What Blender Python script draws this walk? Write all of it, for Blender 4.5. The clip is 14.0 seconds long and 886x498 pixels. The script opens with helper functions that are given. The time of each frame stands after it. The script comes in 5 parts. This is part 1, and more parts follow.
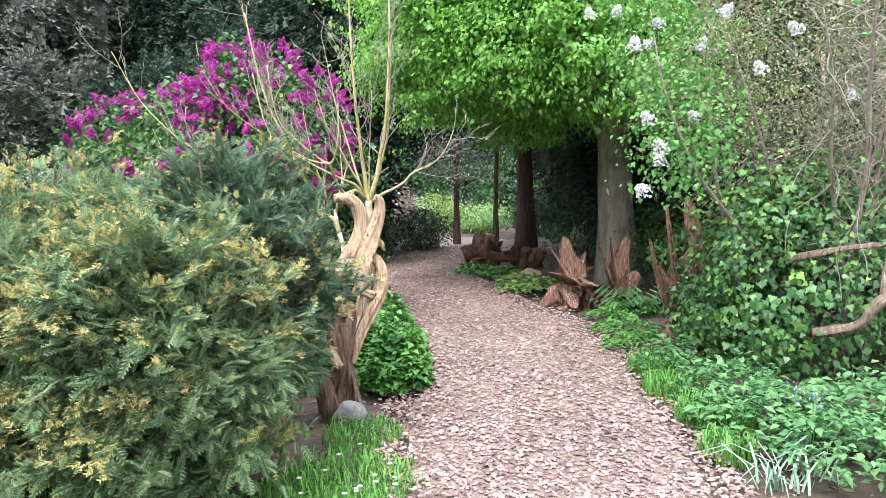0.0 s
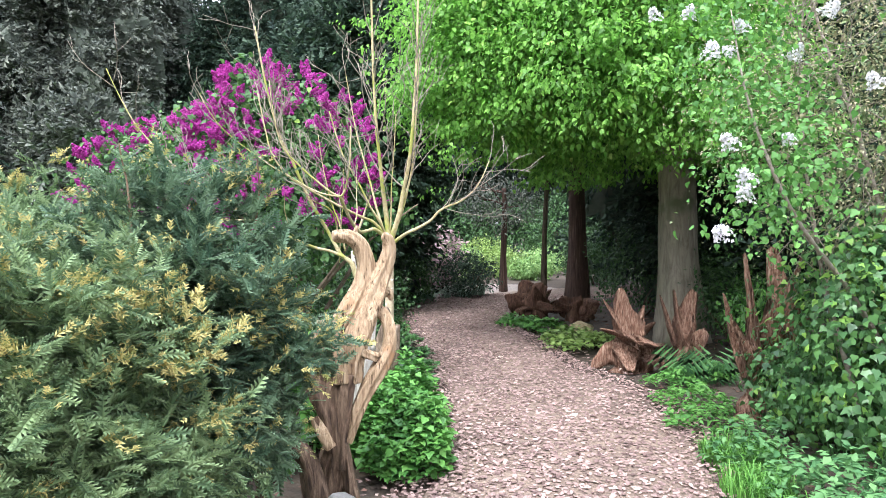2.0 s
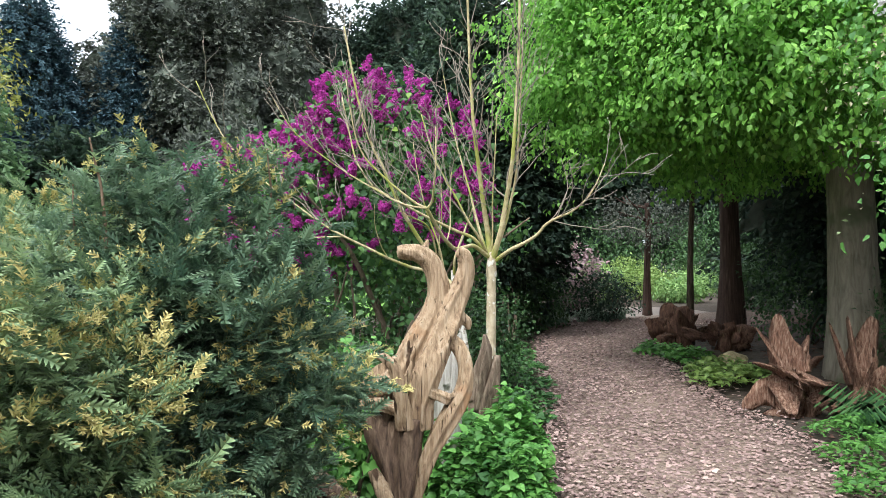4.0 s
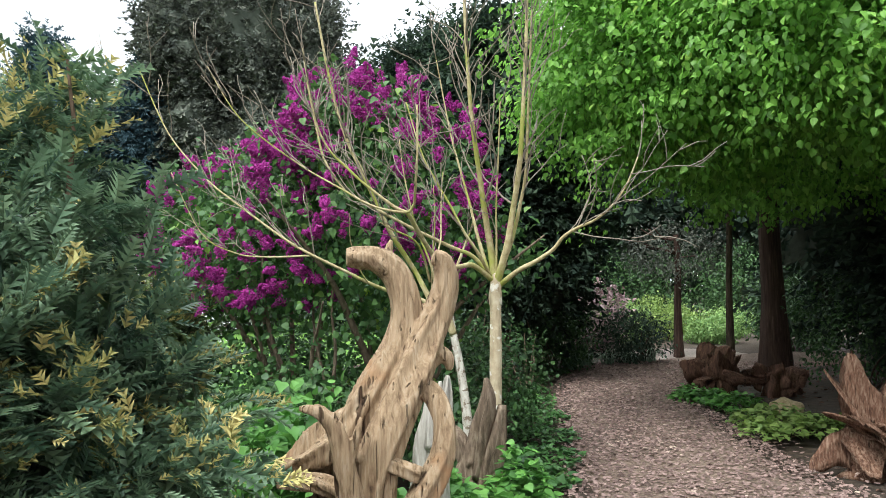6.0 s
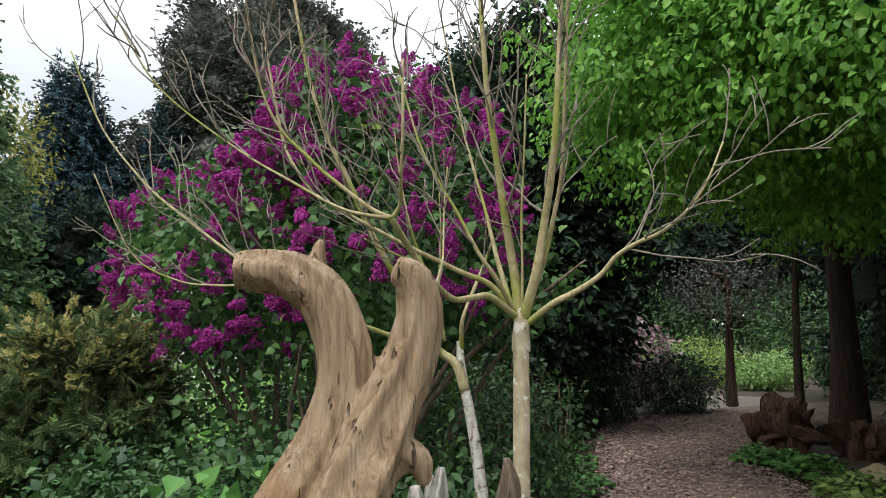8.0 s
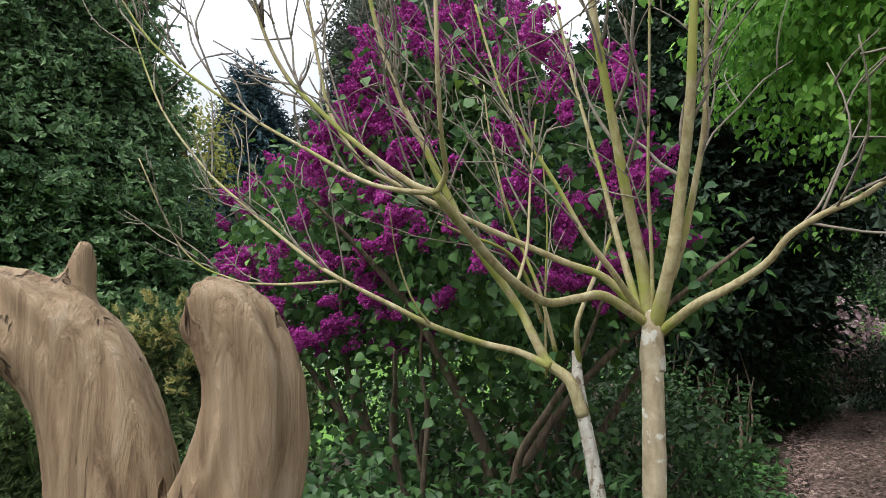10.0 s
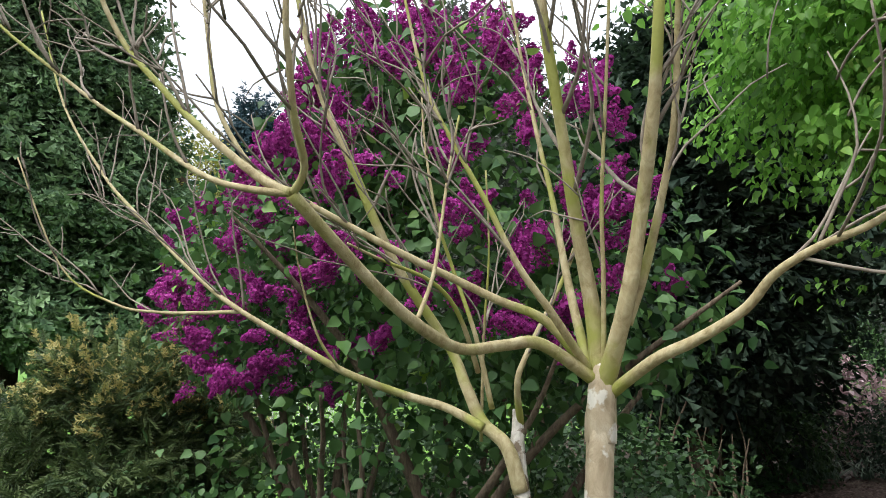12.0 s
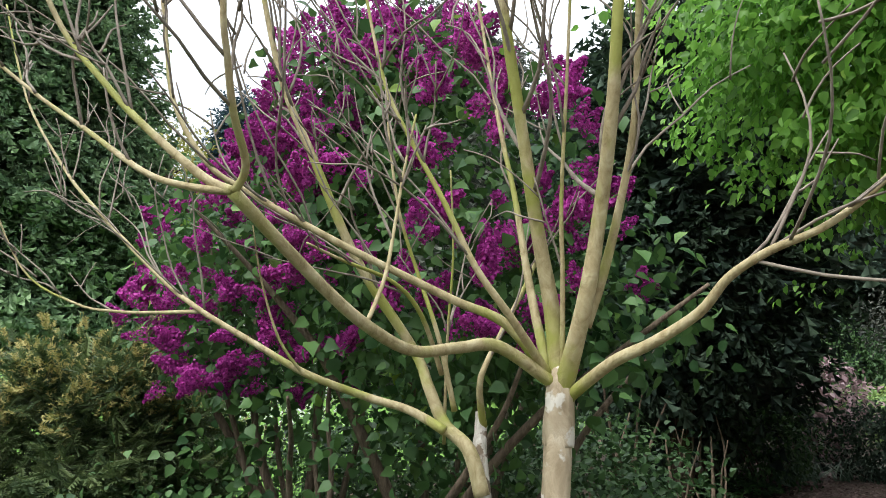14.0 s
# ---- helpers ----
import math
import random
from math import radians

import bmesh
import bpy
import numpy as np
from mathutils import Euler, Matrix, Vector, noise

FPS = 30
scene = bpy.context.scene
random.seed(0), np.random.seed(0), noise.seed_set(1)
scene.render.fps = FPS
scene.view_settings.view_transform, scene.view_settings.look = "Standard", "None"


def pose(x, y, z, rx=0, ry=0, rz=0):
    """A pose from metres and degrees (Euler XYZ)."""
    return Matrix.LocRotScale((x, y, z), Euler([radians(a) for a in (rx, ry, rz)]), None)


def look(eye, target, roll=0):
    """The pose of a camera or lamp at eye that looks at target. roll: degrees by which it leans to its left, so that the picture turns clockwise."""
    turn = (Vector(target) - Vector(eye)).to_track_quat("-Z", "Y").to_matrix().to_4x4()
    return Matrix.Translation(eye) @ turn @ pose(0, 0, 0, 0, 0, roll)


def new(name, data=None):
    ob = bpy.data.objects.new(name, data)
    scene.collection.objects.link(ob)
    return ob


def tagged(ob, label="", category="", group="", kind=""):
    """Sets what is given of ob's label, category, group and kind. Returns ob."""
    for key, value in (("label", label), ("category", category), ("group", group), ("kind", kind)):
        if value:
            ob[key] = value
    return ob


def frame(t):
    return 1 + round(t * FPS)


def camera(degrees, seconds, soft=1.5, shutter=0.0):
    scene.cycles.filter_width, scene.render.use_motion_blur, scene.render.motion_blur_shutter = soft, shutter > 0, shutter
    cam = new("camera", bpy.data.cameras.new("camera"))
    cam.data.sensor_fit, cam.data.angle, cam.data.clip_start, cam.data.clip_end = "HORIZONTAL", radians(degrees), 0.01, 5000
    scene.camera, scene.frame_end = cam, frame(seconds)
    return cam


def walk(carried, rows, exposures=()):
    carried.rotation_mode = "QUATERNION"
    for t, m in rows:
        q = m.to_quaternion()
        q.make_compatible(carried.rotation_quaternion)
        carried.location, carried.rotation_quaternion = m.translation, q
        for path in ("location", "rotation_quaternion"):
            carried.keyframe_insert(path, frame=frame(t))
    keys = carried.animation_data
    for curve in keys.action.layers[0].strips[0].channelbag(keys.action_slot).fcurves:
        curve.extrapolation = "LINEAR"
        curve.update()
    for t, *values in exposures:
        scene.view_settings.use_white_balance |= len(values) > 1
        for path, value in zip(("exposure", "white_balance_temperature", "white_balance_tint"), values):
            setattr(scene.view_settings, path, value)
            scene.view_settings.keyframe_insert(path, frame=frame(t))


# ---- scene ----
cam = camera(62.5, 14.0, soft=0.7)
# seconds, x, y, z, pitch, roll and yaw of the eye
ROWS = [
    (0.0, 0.010, 0.022, 1.603, 84.34, 0.85, -0.07),
    (0.5, 0.054, 0.293, 1.569, 86.19, -0.93, 0.20),
    (1.0, 0.065, 0.548, 1.578, 87.27, -0.68, 1.00),
    (1.5, 0.115, 0.806, 1.555, 87.61, -0.17, 3.06),
    (2.0, 0.175, 1.033, 1.544, 87.90, -0.15, 4.16),
    (2.5, 0.248, 1.272, 1.529, 88.31, -0.12, 4.29),
    (3.0, 0.347, 1.467, 1.510, 88.73, -0.17, 7.60),
    (3.5, 0.412, 1.618, 1.518, 89.03, -0.22, 14.24),
    (6.0, 0.276, 2.866, 1.368, 92.97, 0.67, 17.50),
    (6.5, 0.255, 3.135, 1.361, 94.34, 0.69, 17.32),
    (7.0, 0.256, 3.421, 1.381, 94.73, 0.62, 17.57),
    (7.5, 0.150, 3.695, 1.373, 96.23, 0.76, 17.44),
    (8.0, 0.048, 3.945, 1.367, 96.06, 0.39, 19.99),
    (10.5, 0.008, 4.897, 1.473, 94.84, 1.08, 34.65),
    (11.0, 0.023, 5.04, 1.456, 96.72, -0.68, 30.01),
    (11.5, -0.005, 5.175, 1.466, 97.69, -1.49, 29.19),
    (12.0, -0.029, 5.253, 1.471, 97.66, -1.41, 33.76),
    (12.5, -0.036, 5.284, 1.468, 97.75, -2.25, 37.89),
    (13.0, -0.027, 5.310, 1.470, 97.64, -2.26, 39.26),
    (13.5, 0.008, 5.309, 1.476, 97.87, -1.83, 36.23),
    (14.0, 0.019, 5.312, 1.477, 97.70, -1.70, 32.84),
]
walk(cam, [(t, pose(x, y, z, rx, ry, rz)) for t, x, y, z, rx, ry, rz in ROWS],
     exposures=[(0.0, 1.42, 5850, 12), (3.0, 1.48, 5800, 12), (3.6, 1.05, 5900, 9), (6.0, 0.7, 6150, 5), (6.6, 0.28, 6250, 6), (7.5, 0.12, 6250, 8), (8.2, 0.05, 6250, 8), (10.5, 0.2, 6200, 9), (11.0, 0.4, 6200, 9), (12.5, 0.33, 6200, 9), (14.0, 0.42, 6200, 9)])

# ---- sky and light: bright overcast day ----
world = bpy.data.worlds.new("overcast_sky")
scene.world = world
world.use_nodes = True
wn, wl = world.node_tree.nodes, world.node_tree.links
sky = wn.new("ShaderNodeTexSky")
sky.sky_type = "NISHITA"
sky.sun_disc = False
sky.sun_elevation = radians(52)
sky.sun_rotation = radians(200)
sky.dust_density = 6.0
sky.ozone_density = 1.0
cloud_mix = wn.new("ShaderNodeMix")
cloud_mix.data_type = "RGBA"
cloud_mix.inputs[0].default_value = 0.8
cloud_noise = wn.new("ShaderNodeTexNoise")
cloud_noise.inputs["Scale"].default_value = 2.2
cloud_noise.inputs["Detail"].default_value = 5.0
cloud_ramp = wn.new("ShaderNodeValToRGB")
cloud_ramp.color_ramp.elements[0].color = (0.93, 0.95, 1.0, 1)
cloud_ramp.color_ramp.elements[1].color = (1.05, 1.05, 1.06, 1)
wl.new(cloud_noise.outputs["Fac"], cloud_ramp.inputs["Fac"])
# an overcast sky is brightest overhead
coord = wn.new("ShaderNodeTexCoord")
split = wn.new("ShaderNodeSeparateXYZ")
height_ramp = wn.new("ShaderNodeMapRange")
height_ramp.inputs["From Min"].default_value = 0.25
height_ramp.inputs["To Min"].default_value = 8.0
height_ramp.inputs["To Max"].default_value = 24.0
cloud_light = wn.new("ShaderNodeVectorMath")
cloud_light.operation = "SCALE"
wl.new(coord.outputs["Generated"], split.inputs[0])
wl.new(split.outputs["Z"], height_ramp.inputs["Value"])
wl.new(cloud_ramp.outputs["Color"], cloud_light.inputs[0])
wl.new(height_ramp.outputs[0], cloud_light.inputs["Scale"])
wl.new(sky.outputs["Color"], cloud_mix.inputs[6])
wl.new(cloud_light.outputs[0], cloud_mix.inputs[7])
wl.new(cloud_mix.outputs[2], wn["Background"].inputs["Color"])
wn["Background"].inputs["Strength"].default_value = 0.12

sun = new("sun", bpy.data.lights.new("sun", "SUN"))
sun.data.energy, sun.data.angle, sun.data.color = 2.1, radians(20), (1.0, 0.97, 0.92)
sun.matrix_world = look((0, 0, 30), (6, 18, 0))


# ---- materials ----
def material(name, rough=0.7):
    m = bpy.data.materials.new(name)
    m.use_nodes = True
    b = m.node_tree.nodes["Principled BSDF"]
    b.inputs["Roughness"].default_value = rough
    return m, m.node_tree.nodes, m.node_tree.links, b


def ramp(nodes, stops):
    r = nodes.new("ShaderNodeValToRGB")
    els = r.color_ramp.elements
    while len(els) < len(stops):
        els.new(0.5)
    for e, (p, c) in zip(els, stops):
        e.position, e.color = p, (*c, 1)
    return r


def leaf_material(name, dark, light, rough=0.5, thin=0.3, pale=None):
    """Leaves: tone varies leaf by leaf and in broad patches; thin leaves let light through."""
    m, n, l, b = material(name, rough)
    geo = n.new("ShaderNodeNewGeometry")
    pos = n.new("ShaderNodeTexNoise")
    pos.inputs["Scale"].default_value = 1.7
    pos.inputs["Detail"].default_value = 3
    l.new(geo.outputs["Position"], pos.inputs["Vector"])
    mix = n.new("ShaderNodeMath")
    mix.operation = "MULTIPLY_ADD"
    mix.inputs[1].default_value = 0.65
    sc = n.new("ShaderNodeMath")
    sc.operation = "MULTIPLY"
    sc.inputs[1].default_value = 0.45
    l.new(pos.outputs["Fac"], sc.inputs[0])
    l.new(geo.outputs["Random Per Island"], mix.inputs[0])
    l.new(sc.outputs[0], mix.inputs[2])
    dark, light = [(c[0], c[1] * 0.97, c[2] * 1.2 + 0.003) for c in (dark, light)]
    stops = [(0.1, dark), (0.85, light)]
    if pale:
        stops.append((0.97, pale))
    r = ramp(n, stops)
    l.new(mix.outputs[0], r.inputs["Fac"])
    l.new(r.outputs["Color"], b.inputs["Base Color"])
    b.inputs["Specular IOR Level"].default_value = 0.35 if rough < 0.55 else 0.15
    if thin:
        tr = n.new("ShaderNodeBsdfTranslucent")
        ms = n.new("ShaderNodeMixShader")
        ms.inputs[0].default_value = thin
        l.new(r.outputs["Color"], tr.inputs["Color"])
        l.new(b.outputs[0], ms.inputs[1])
        l.new(tr.outputs[0], ms.inputs[2])
        l.new(ms.outputs[0], n["Material Output"].inputs["Surface"])
    return m


def bark_material(name, stops, scale=(8, 8, 1.2), rough=0.85, bump=0.5, fine=6.0, patches=None):
    """Bark or bare wood: long grain in two scales, with relief; patches: colour, size and amount of lichen or flaking."""
    m, n, l, b = material(name, rough)
    tc = n.new("ShaderNodeTexCoord")
    mp = n.new("ShaderNodeMapping")
    mp.inputs["Scale"].default_value = scale
    l.new(tc.outputs["Object"], mp.inputs["Vector"])
    no = n.new("ShaderNodeTexNoise")
    no.inputs["Scale"].default_value = fine
    no.inputs["Detail"].default_value = 8
    no.inputs["Roughness"].default_value = 0.65
    no.inputs["Distortion"].default_value = 0.6
    l.new(mp.outputs[0], no.inputs["Vector"])
    r = ramp(n, stops)
    l.new(no.outputs["Fac"], r.inputs["Fac"])
    colour = r.outputs["Color"]
    if patches:
        pn = n.new("ShaderNodeTexNoise")
        pn.inputs["Scale"].default_value = patches[1]
        pn.inputs["Detail"].default_value = 4
        l.new(tc.outputs["Object"], pn.inputs["Vector"])
        pr = ramp(n, [(patches[2], (0, 0, 0)), (patches[2] + 0.06, (1, 1, 1))])
        l.new(pn.outputs["Fac"], pr.inputs["Fac"])
        mx = n.new("ShaderNodeMix")
        mx.data_type = "RGBA"
        mx.inputs[7].default_value = (*patches[0], 1)
        l.new(pr.outputs["Color"], mx.inputs[0])
        l.new(colour, mx.inputs[6])
        colour = mx.outputs[2]
    l.new(colour, b.inputs["Base Color"])
    bp = n.new("ShaderNodeBump")
    bp.inputs["Strength"].default_value = bump
    bp.inputs["Distance"].default_value = 0.02
    l.new(no.outputs["Fac"], bp.inputs["Height"])
    l.new(bp.outputs[0], b.inputs["Normal"])
    b.inputs["Specular IOR Level"].default_value = 0.25
    return m


def ground_material(name, stops, scale=14.0, rough=0.95, bump=0.6):
    m, n, l, b = material(name, rough)
    geo = n.new("ShaderNodeNewGeometry")
    a = n.new("ShaderNodeTexNoise")
    a.inputs["Scale"].default_value, a.inputs["Detail"].default_value = scale, 8
    c = n.new("ShaderNodeTexNoise")
    c.inputs["Scale"].default_value, c.inputs["Detail"].default_value = 0.9, 4
    l.new(geo.outputs["Position"], a.inputs["Vector"])
    l.new(geo.outputs["Position"], c.inputs["Vector"])
    ad = n.new("ShaderNodeMath")
    ad.operation = "MULTIPLY_ADD"
    ad.inputs[1].default_value = 0.45
    sc = n.new("ShaderNodeMath")
    sc.operation = "MULTIPLY"
    sc.inputs[1].default_value = 0.55
    l.new(a.outputs["Fac"], sc.inputs[0])
    l.new(c.outputs["Fac"], ad.inputs[0])
    l.new(sc.outputs[0], ad.inputs[2])
    r = ramp(n, stops)
    l.new(ad.outputs[0], r.inputs["Fac"])
    l.new(r.outputs["Color"], b.inputs["Base Color"])
    bp = n.new("ShaderNodeBump")
    bp.inputs["Strength"].default_value = bump
    bp.inputs["Distance"].default_value = 0.03
    l.new(a.outputs["Fac"], bp.inputs["Height"])
    l.new(bp.outputs[0], b.inputs["Normal"])
    return m


M_YEW = leaf_material("yew_needles", (0.055, 0.115, 0.042), (0.27, 0.38, 0.14), 0.45, 0.3)
M_YEW_TIP = leaf_material("yew_golden_shoots", (0.25, 0.27, 0.06), (0.62, 0.54, 0.17), 0.5, 0.3)
# darkened yew green: shade on the rounded bushes is put into the colour
M_YEW_SHADED = leaf_material("shaded_yew_needles", (0.034, 0.072, 0.022), (0.17, 0.235, 0.065), 0.5, 0.25)
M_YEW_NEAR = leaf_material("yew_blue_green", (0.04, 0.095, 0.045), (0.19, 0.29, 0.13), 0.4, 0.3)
M_DARK = leaf_material("dark_yew_foliage", (0.018, 0.036, 0.022), (0.072, 0.112, 0.055), 0.75, 0.12)
# lightened tone: the huge far tree's distance haze is put into the colour
M_DARK_BROWN = leaf_material("dull_hazed_foliage", (0.06, 0.075, 0.05), (0.18, 0.20, 0.125), 0.6, 0.12)
M_SPRUCE = leaf_material("blue_spruce_foliage", (0.025, 0.060, 0.058), (0.085, 0.15, 0.14), 0.6, 0.1)
M_SEQ = leaf_material("redwood_foliage", (0.045, 0.10, 0.04), (0.25, 0.38, 0.15), 0.6, 0.25)
M_LIME = leaf_material("lime_leaves", (0.045, 0.14, 0.014), (0.27, 0.55, 0.075), 0.45, 0.5, (0.52, 0.70, 0.17))
M_LILAC_LEAF = leaf_material("lilac_leaves", (0.022, 0.068, 0.018), (0.10, 0.21, 0.042), 0.52, 0.28, (0.26, 0.40, 0.05))
M_LILAC = leaf_material("lilac_florets", (0.16, 0.012, 0.095), (0.56, 0.075, 0.34), 0.6, 0.35, (0.78, 0.30, 0.58))
M_WHITE_FLOWER = leaf_material("white_florets", (0.46, 0.48, 0.34), (0.76, 0.76, 0.66), 0.6, 0.3)
M_IVY = leaf_material("ivy_leaves", (0.022, 0.068, 0.018), (0.10, 0.225, 0.048), 0.36, 0.15, (0.17, 0.31, 0.07))
M_IVY_LIGHT = leaf_material("young_ivy_leaves", (0.09, 0.22, 0.03), (0.24, 0.42, 0.06), 0.4, 0.3)
M_NETTLE = leaf_material("nettle_leaves", (0.045, 0.13, 0.04), (0.15, 0.30, 0.085), 0.55, 0.3)
M_COVER = leaf_material("groundcover_leaves", (0.042, 0.14, 0.022), (0.14, 0.32, 0.05), 0.5, 0.3)
M_COVER_YELLOW = leaf_material("yellow_green_leaves", (0.11, 0.20, 0.035), (0.29, 0.41, 0.09), 0.5, 0.3)
M_GRASS = leaf_material("grass_blades", (0.05, 0.16, 0.02), (0.16, 0.36, 0.05), 0.5, 0.3)
M_STRAP = leaf_material("strap_leaves", (0.14, 0.26, 0.13), (0.34, 0.46, 0.26), 0.45, 0.2)
M_BUSH = leaf_material("shrub_leaves", (0.02, 0.055, 0.016), (0.08, 0.165, 0.038), 0.5, 0.22)
M_BUSH_LIGHT = leaf_material("pale_shrub_leaves", (0.10, 0.22, 0.05), (0.30, 0.46, 0.12), 0.5, 0.3)
M_BUDS = leaf_material("dry_buds", (0.19, 0.19, 0.075), (0.38, 0.37, 0.18), 0.7, 0.2)
M_PLUME = leaf_material("dry_pink_plumes", (0.24, 0.16, 0.13), (0.48, 0.36, 0.30), 0.8, 0.2)
M_OLIVE = leaf_material("olive_shrub_leaves", (0.07, 0.10, 0.04), (0.21, 0.27, 0.10), 0.55, 0.3)
M_OAK = leaf_material("young_oak_leaves", (0.17, 0.20, 0.03), (0.38, 0.38, 0.08), 0.5, 0.3)
M_BLUEBELL = leaf_material("bluebell_flowers", (0.20, 0.22, 0.55), (0.38, 0.40, 0.80), 0.6, 0.2)
M_CHIPS = leaf_material("bark_chips", (0.07, 0.045, 0.030), (0.37, 0.27, 0.19), 0.88, 0.0, (0.58, 0.48, 0.37))
M_LITTER = leaf_material("leaf_litter", (0.05, 0.03, 0.018), (0.20, 0.12, 0.07), 0.85, 0.0)

M_SOIL = ground_material("dark_soil", [(0.3, (0.022, 0.016, 0.011)), (0.55, (0.06, 0.042, 0.028)), (0.75, (0.12, 0.085, 0.055))])
M_PATH = ground_material("wood_chip_bed", [(0.3, (0.055, 0.038, 0.028)), (0.5, (0.17, 0.12, 0.09)), (0.72, (0.31, 0.23, 0.175))], 42.0, 0.9, 1.0)
M_LAWN = ground_material("lawn_turf", [(0.3, (0.07, 0.17, 0.02)), (0.7, (0.15, 0.30, 0.04))], 30.0)
M_GRAVEL = ground_material("pale_gravel", [(0.3, (0.15, 0.12, 0.10)), (0.7, (0.32, 0.27, 0.23))], 30.0)
# crown cores: the shade between branches is put into these dark tones
M_CORE_SHADE = ground_material("crown_core_shade", [(0.3, (0.03, 0.038, 0.026)), (0.6, (0.065, 0.078, 0.052)), (0.8, (0.10, 0.115, 0.075))], 9.0, 1.0, 1.0)
# far tree's core: inner shade, lightened with distance haze put into the colour
M_CORE_HAZE = ground_material("crown_core_shade_haze", [(0.3, (0.05, 0.062, 0.048)), (0.6, (0.095, 0.112, 0.085)), (0.8, (0.14, 0.155, 0.115))], 5.0, 1.0, 1.0)
M_DRIFT = bark_material("weathered_driftwood", [(0.27, (0.07, 0.042, 0.026)), (0.39, (0.22, 0.145, 0.085)), (0.53, (0.34, 0.24, 0.145)), (0.76, (0.47, 0.37, 0.265))], (11, 11, 1.0), 0.75, 0.8, 5.5, ((0.30, 0.17, 0.085), 3.2, 0.6))


def crack(m, size, depth, width=0.3):
    """Dark drying cracks that run with the grain, cut into a wood material."""
    n, l = m.node_tree.nodes, m.node_tree.links
    b = n["Principled BSDF"]
    tc = n.new("ShaderNodeTexCoord")
    mp = n.new("ShaderNodeMapping")
    mp.inputs["Scale"].default_value = size
    mp.inputs["Rotation"].default_value = (0.15, 0.25, 0)
    no = n.new("ShaderNodeTexNoise")
    no.inputs["Scale"].default_value, no.inputs["Detail"].default_value, no.inputs["Distortion"].default_value = 1.0, 2, 0.15
    l.new(tc.outputs["Object"], mp.inputs["Vector"])
    l.new(mp.outputs[0], no.inputs["Vector"])
    r = ramp(n, [(width, (0.15, 0.1, 0.07)), (width + 0.045, (1, 1, 1))])
    l.new(no.outputs["Fac"], r.inputs["Fac"])
    mx = n.new("ShaderNodeMix")
    mx.data_type, mx.blend_type = "RGBA", "MULTIPLY"
    mx.inputs[0].default_value = depth
    old = b.inputs["Base Color"].links[0].from_socket
    l.new(old, mx.inputs[6])
    l.new(r.outputs["Color"], mx.inputs[7])
    l.new(mx.outputs[2], b.inputs["Base Color"])
    bp = n.new("ShaderNodeBump")
    bp.inputs["Strength"].default_value, bp.inputs["Distance"].default_value = 1.0, 0.02
    l.new(r.outputs["Color"], bp.inputs["Height"])
    l.new(b.inputs["Normal"].links[0].from_socket, bp.inputs["Normal"])
    l.new(bp.outputs[0], b.inputs["Normal"])


crack(M_DRIFT, (20, 20, 0.55), 0.9, 0.325)
crack(M_DRIFT, (60, 60, 3.0), 0.6, 0.31)
M_DRIFT_DARK = bark_material("dark_rotten_wood", [(0.3, (0.025, 0.016, 0.012)), (0.5, (0.11, 0.07, 0.045)), (0.75, (0.27, 0.19, 0.125))], (9, 9, 1.6), 0.8, 0.9, 4)
M_WAD = bark_material("grey_brown_old_root", [(0.3, (0.05, 0.035, 0.025)), (0.5, (0.16, 0.115, 0.08)), (0.75, (0.34, 0.27, 0.2))], (11, 11, 1.8), 0.85, 0.9, 4)
M_STUB = bark_material("bleached_wood", [(0.3, (0.2, 0.18, 0.15)), (0.5, (0.42, 0.39, 0.34)), (0.75, (0.58, 0.55, 0.5))], (12, 12, 1.2), 0.8, 0.8, 4)
M_BRANCH = bark_material("smooth_tan_bark", [(0.3, (0.22, 0.17, 0.08)), (0.5, (0.37, 0.31, 0.165)), (0.72, (0.5, 0.44, 0.27))], (7, 7, 4), 0.6, 0.4, 5, ((0.28, 0.29, 0.07), 2.6, 0.53))
M_TRUNK_PALE = bark_material("flaking_pale_bark", [(0.3, (0.22, 0.17, 0.10)), (0.55, (0.40, 0.33, 0.22)), (0.75, (0.5, 0.44, 0.32))], (4, 4, 2), 0.75, 0.5, 5, ((0.58, 0.55, 0.47), 20, 0.59))
M_TRUNK_WHITE = bark_material("whitewashed_bark", [(0.3, (0.22, 0.18, 0.13)), (0.5, (0.44, 0.41, 0.35)), (0.75, (0.60, 0.58, 0.52))], (5, 5, 2), 0.8, 0.8, 7, ((0.17, 0.13, 0.09), 34, 0.54))
M_TWIG = bark_material("grey_brown_twigs", [(0.3, (0.14, 0.115, 0.09)), (0.7, (0.30, 0.26, 0.21))], (6, 6, 6), 0.8, 0.2)
M_LILAC_BARK = bark_material("brown_lilac_bark", [(0.3, (0.07, 0.05, 0.035)), (0.7, (0.22, 0.17, 0.12))], (8, 8, 1.2), 0.9, 0.7)
M_GREY_BARK = bark_material("grey_smooth_bark", [(0.3, (0.13, 0.11, 0.08)), (0.55, (0.26, 0.225, 0.17)), (0.8, (0.36, 0.325, 0.255))], (4, 4, 0.8), 0.85, 0.5, 4, ((0.13, 0.14, 0.08), 1.3, 0.55))
M_RED_BARK = bark_material("fibrous_red_bark", [(0.3, (0.03, 0.018, 0.014)), (0.55, (0.085, 0.052, 0.04)), (0.8, (0.2, 0.135, 0.105))], (14, 14, 0.7), 0.9, 1.0, 3)
M_YEW_BARK = bark_material("brown_yew_bark", [(0.3, (0.09, 0.06, 0.04)), (0.7, (0.26, 0.18, 0.12))], (8, 8, 1.2), 0.9, 0.7)
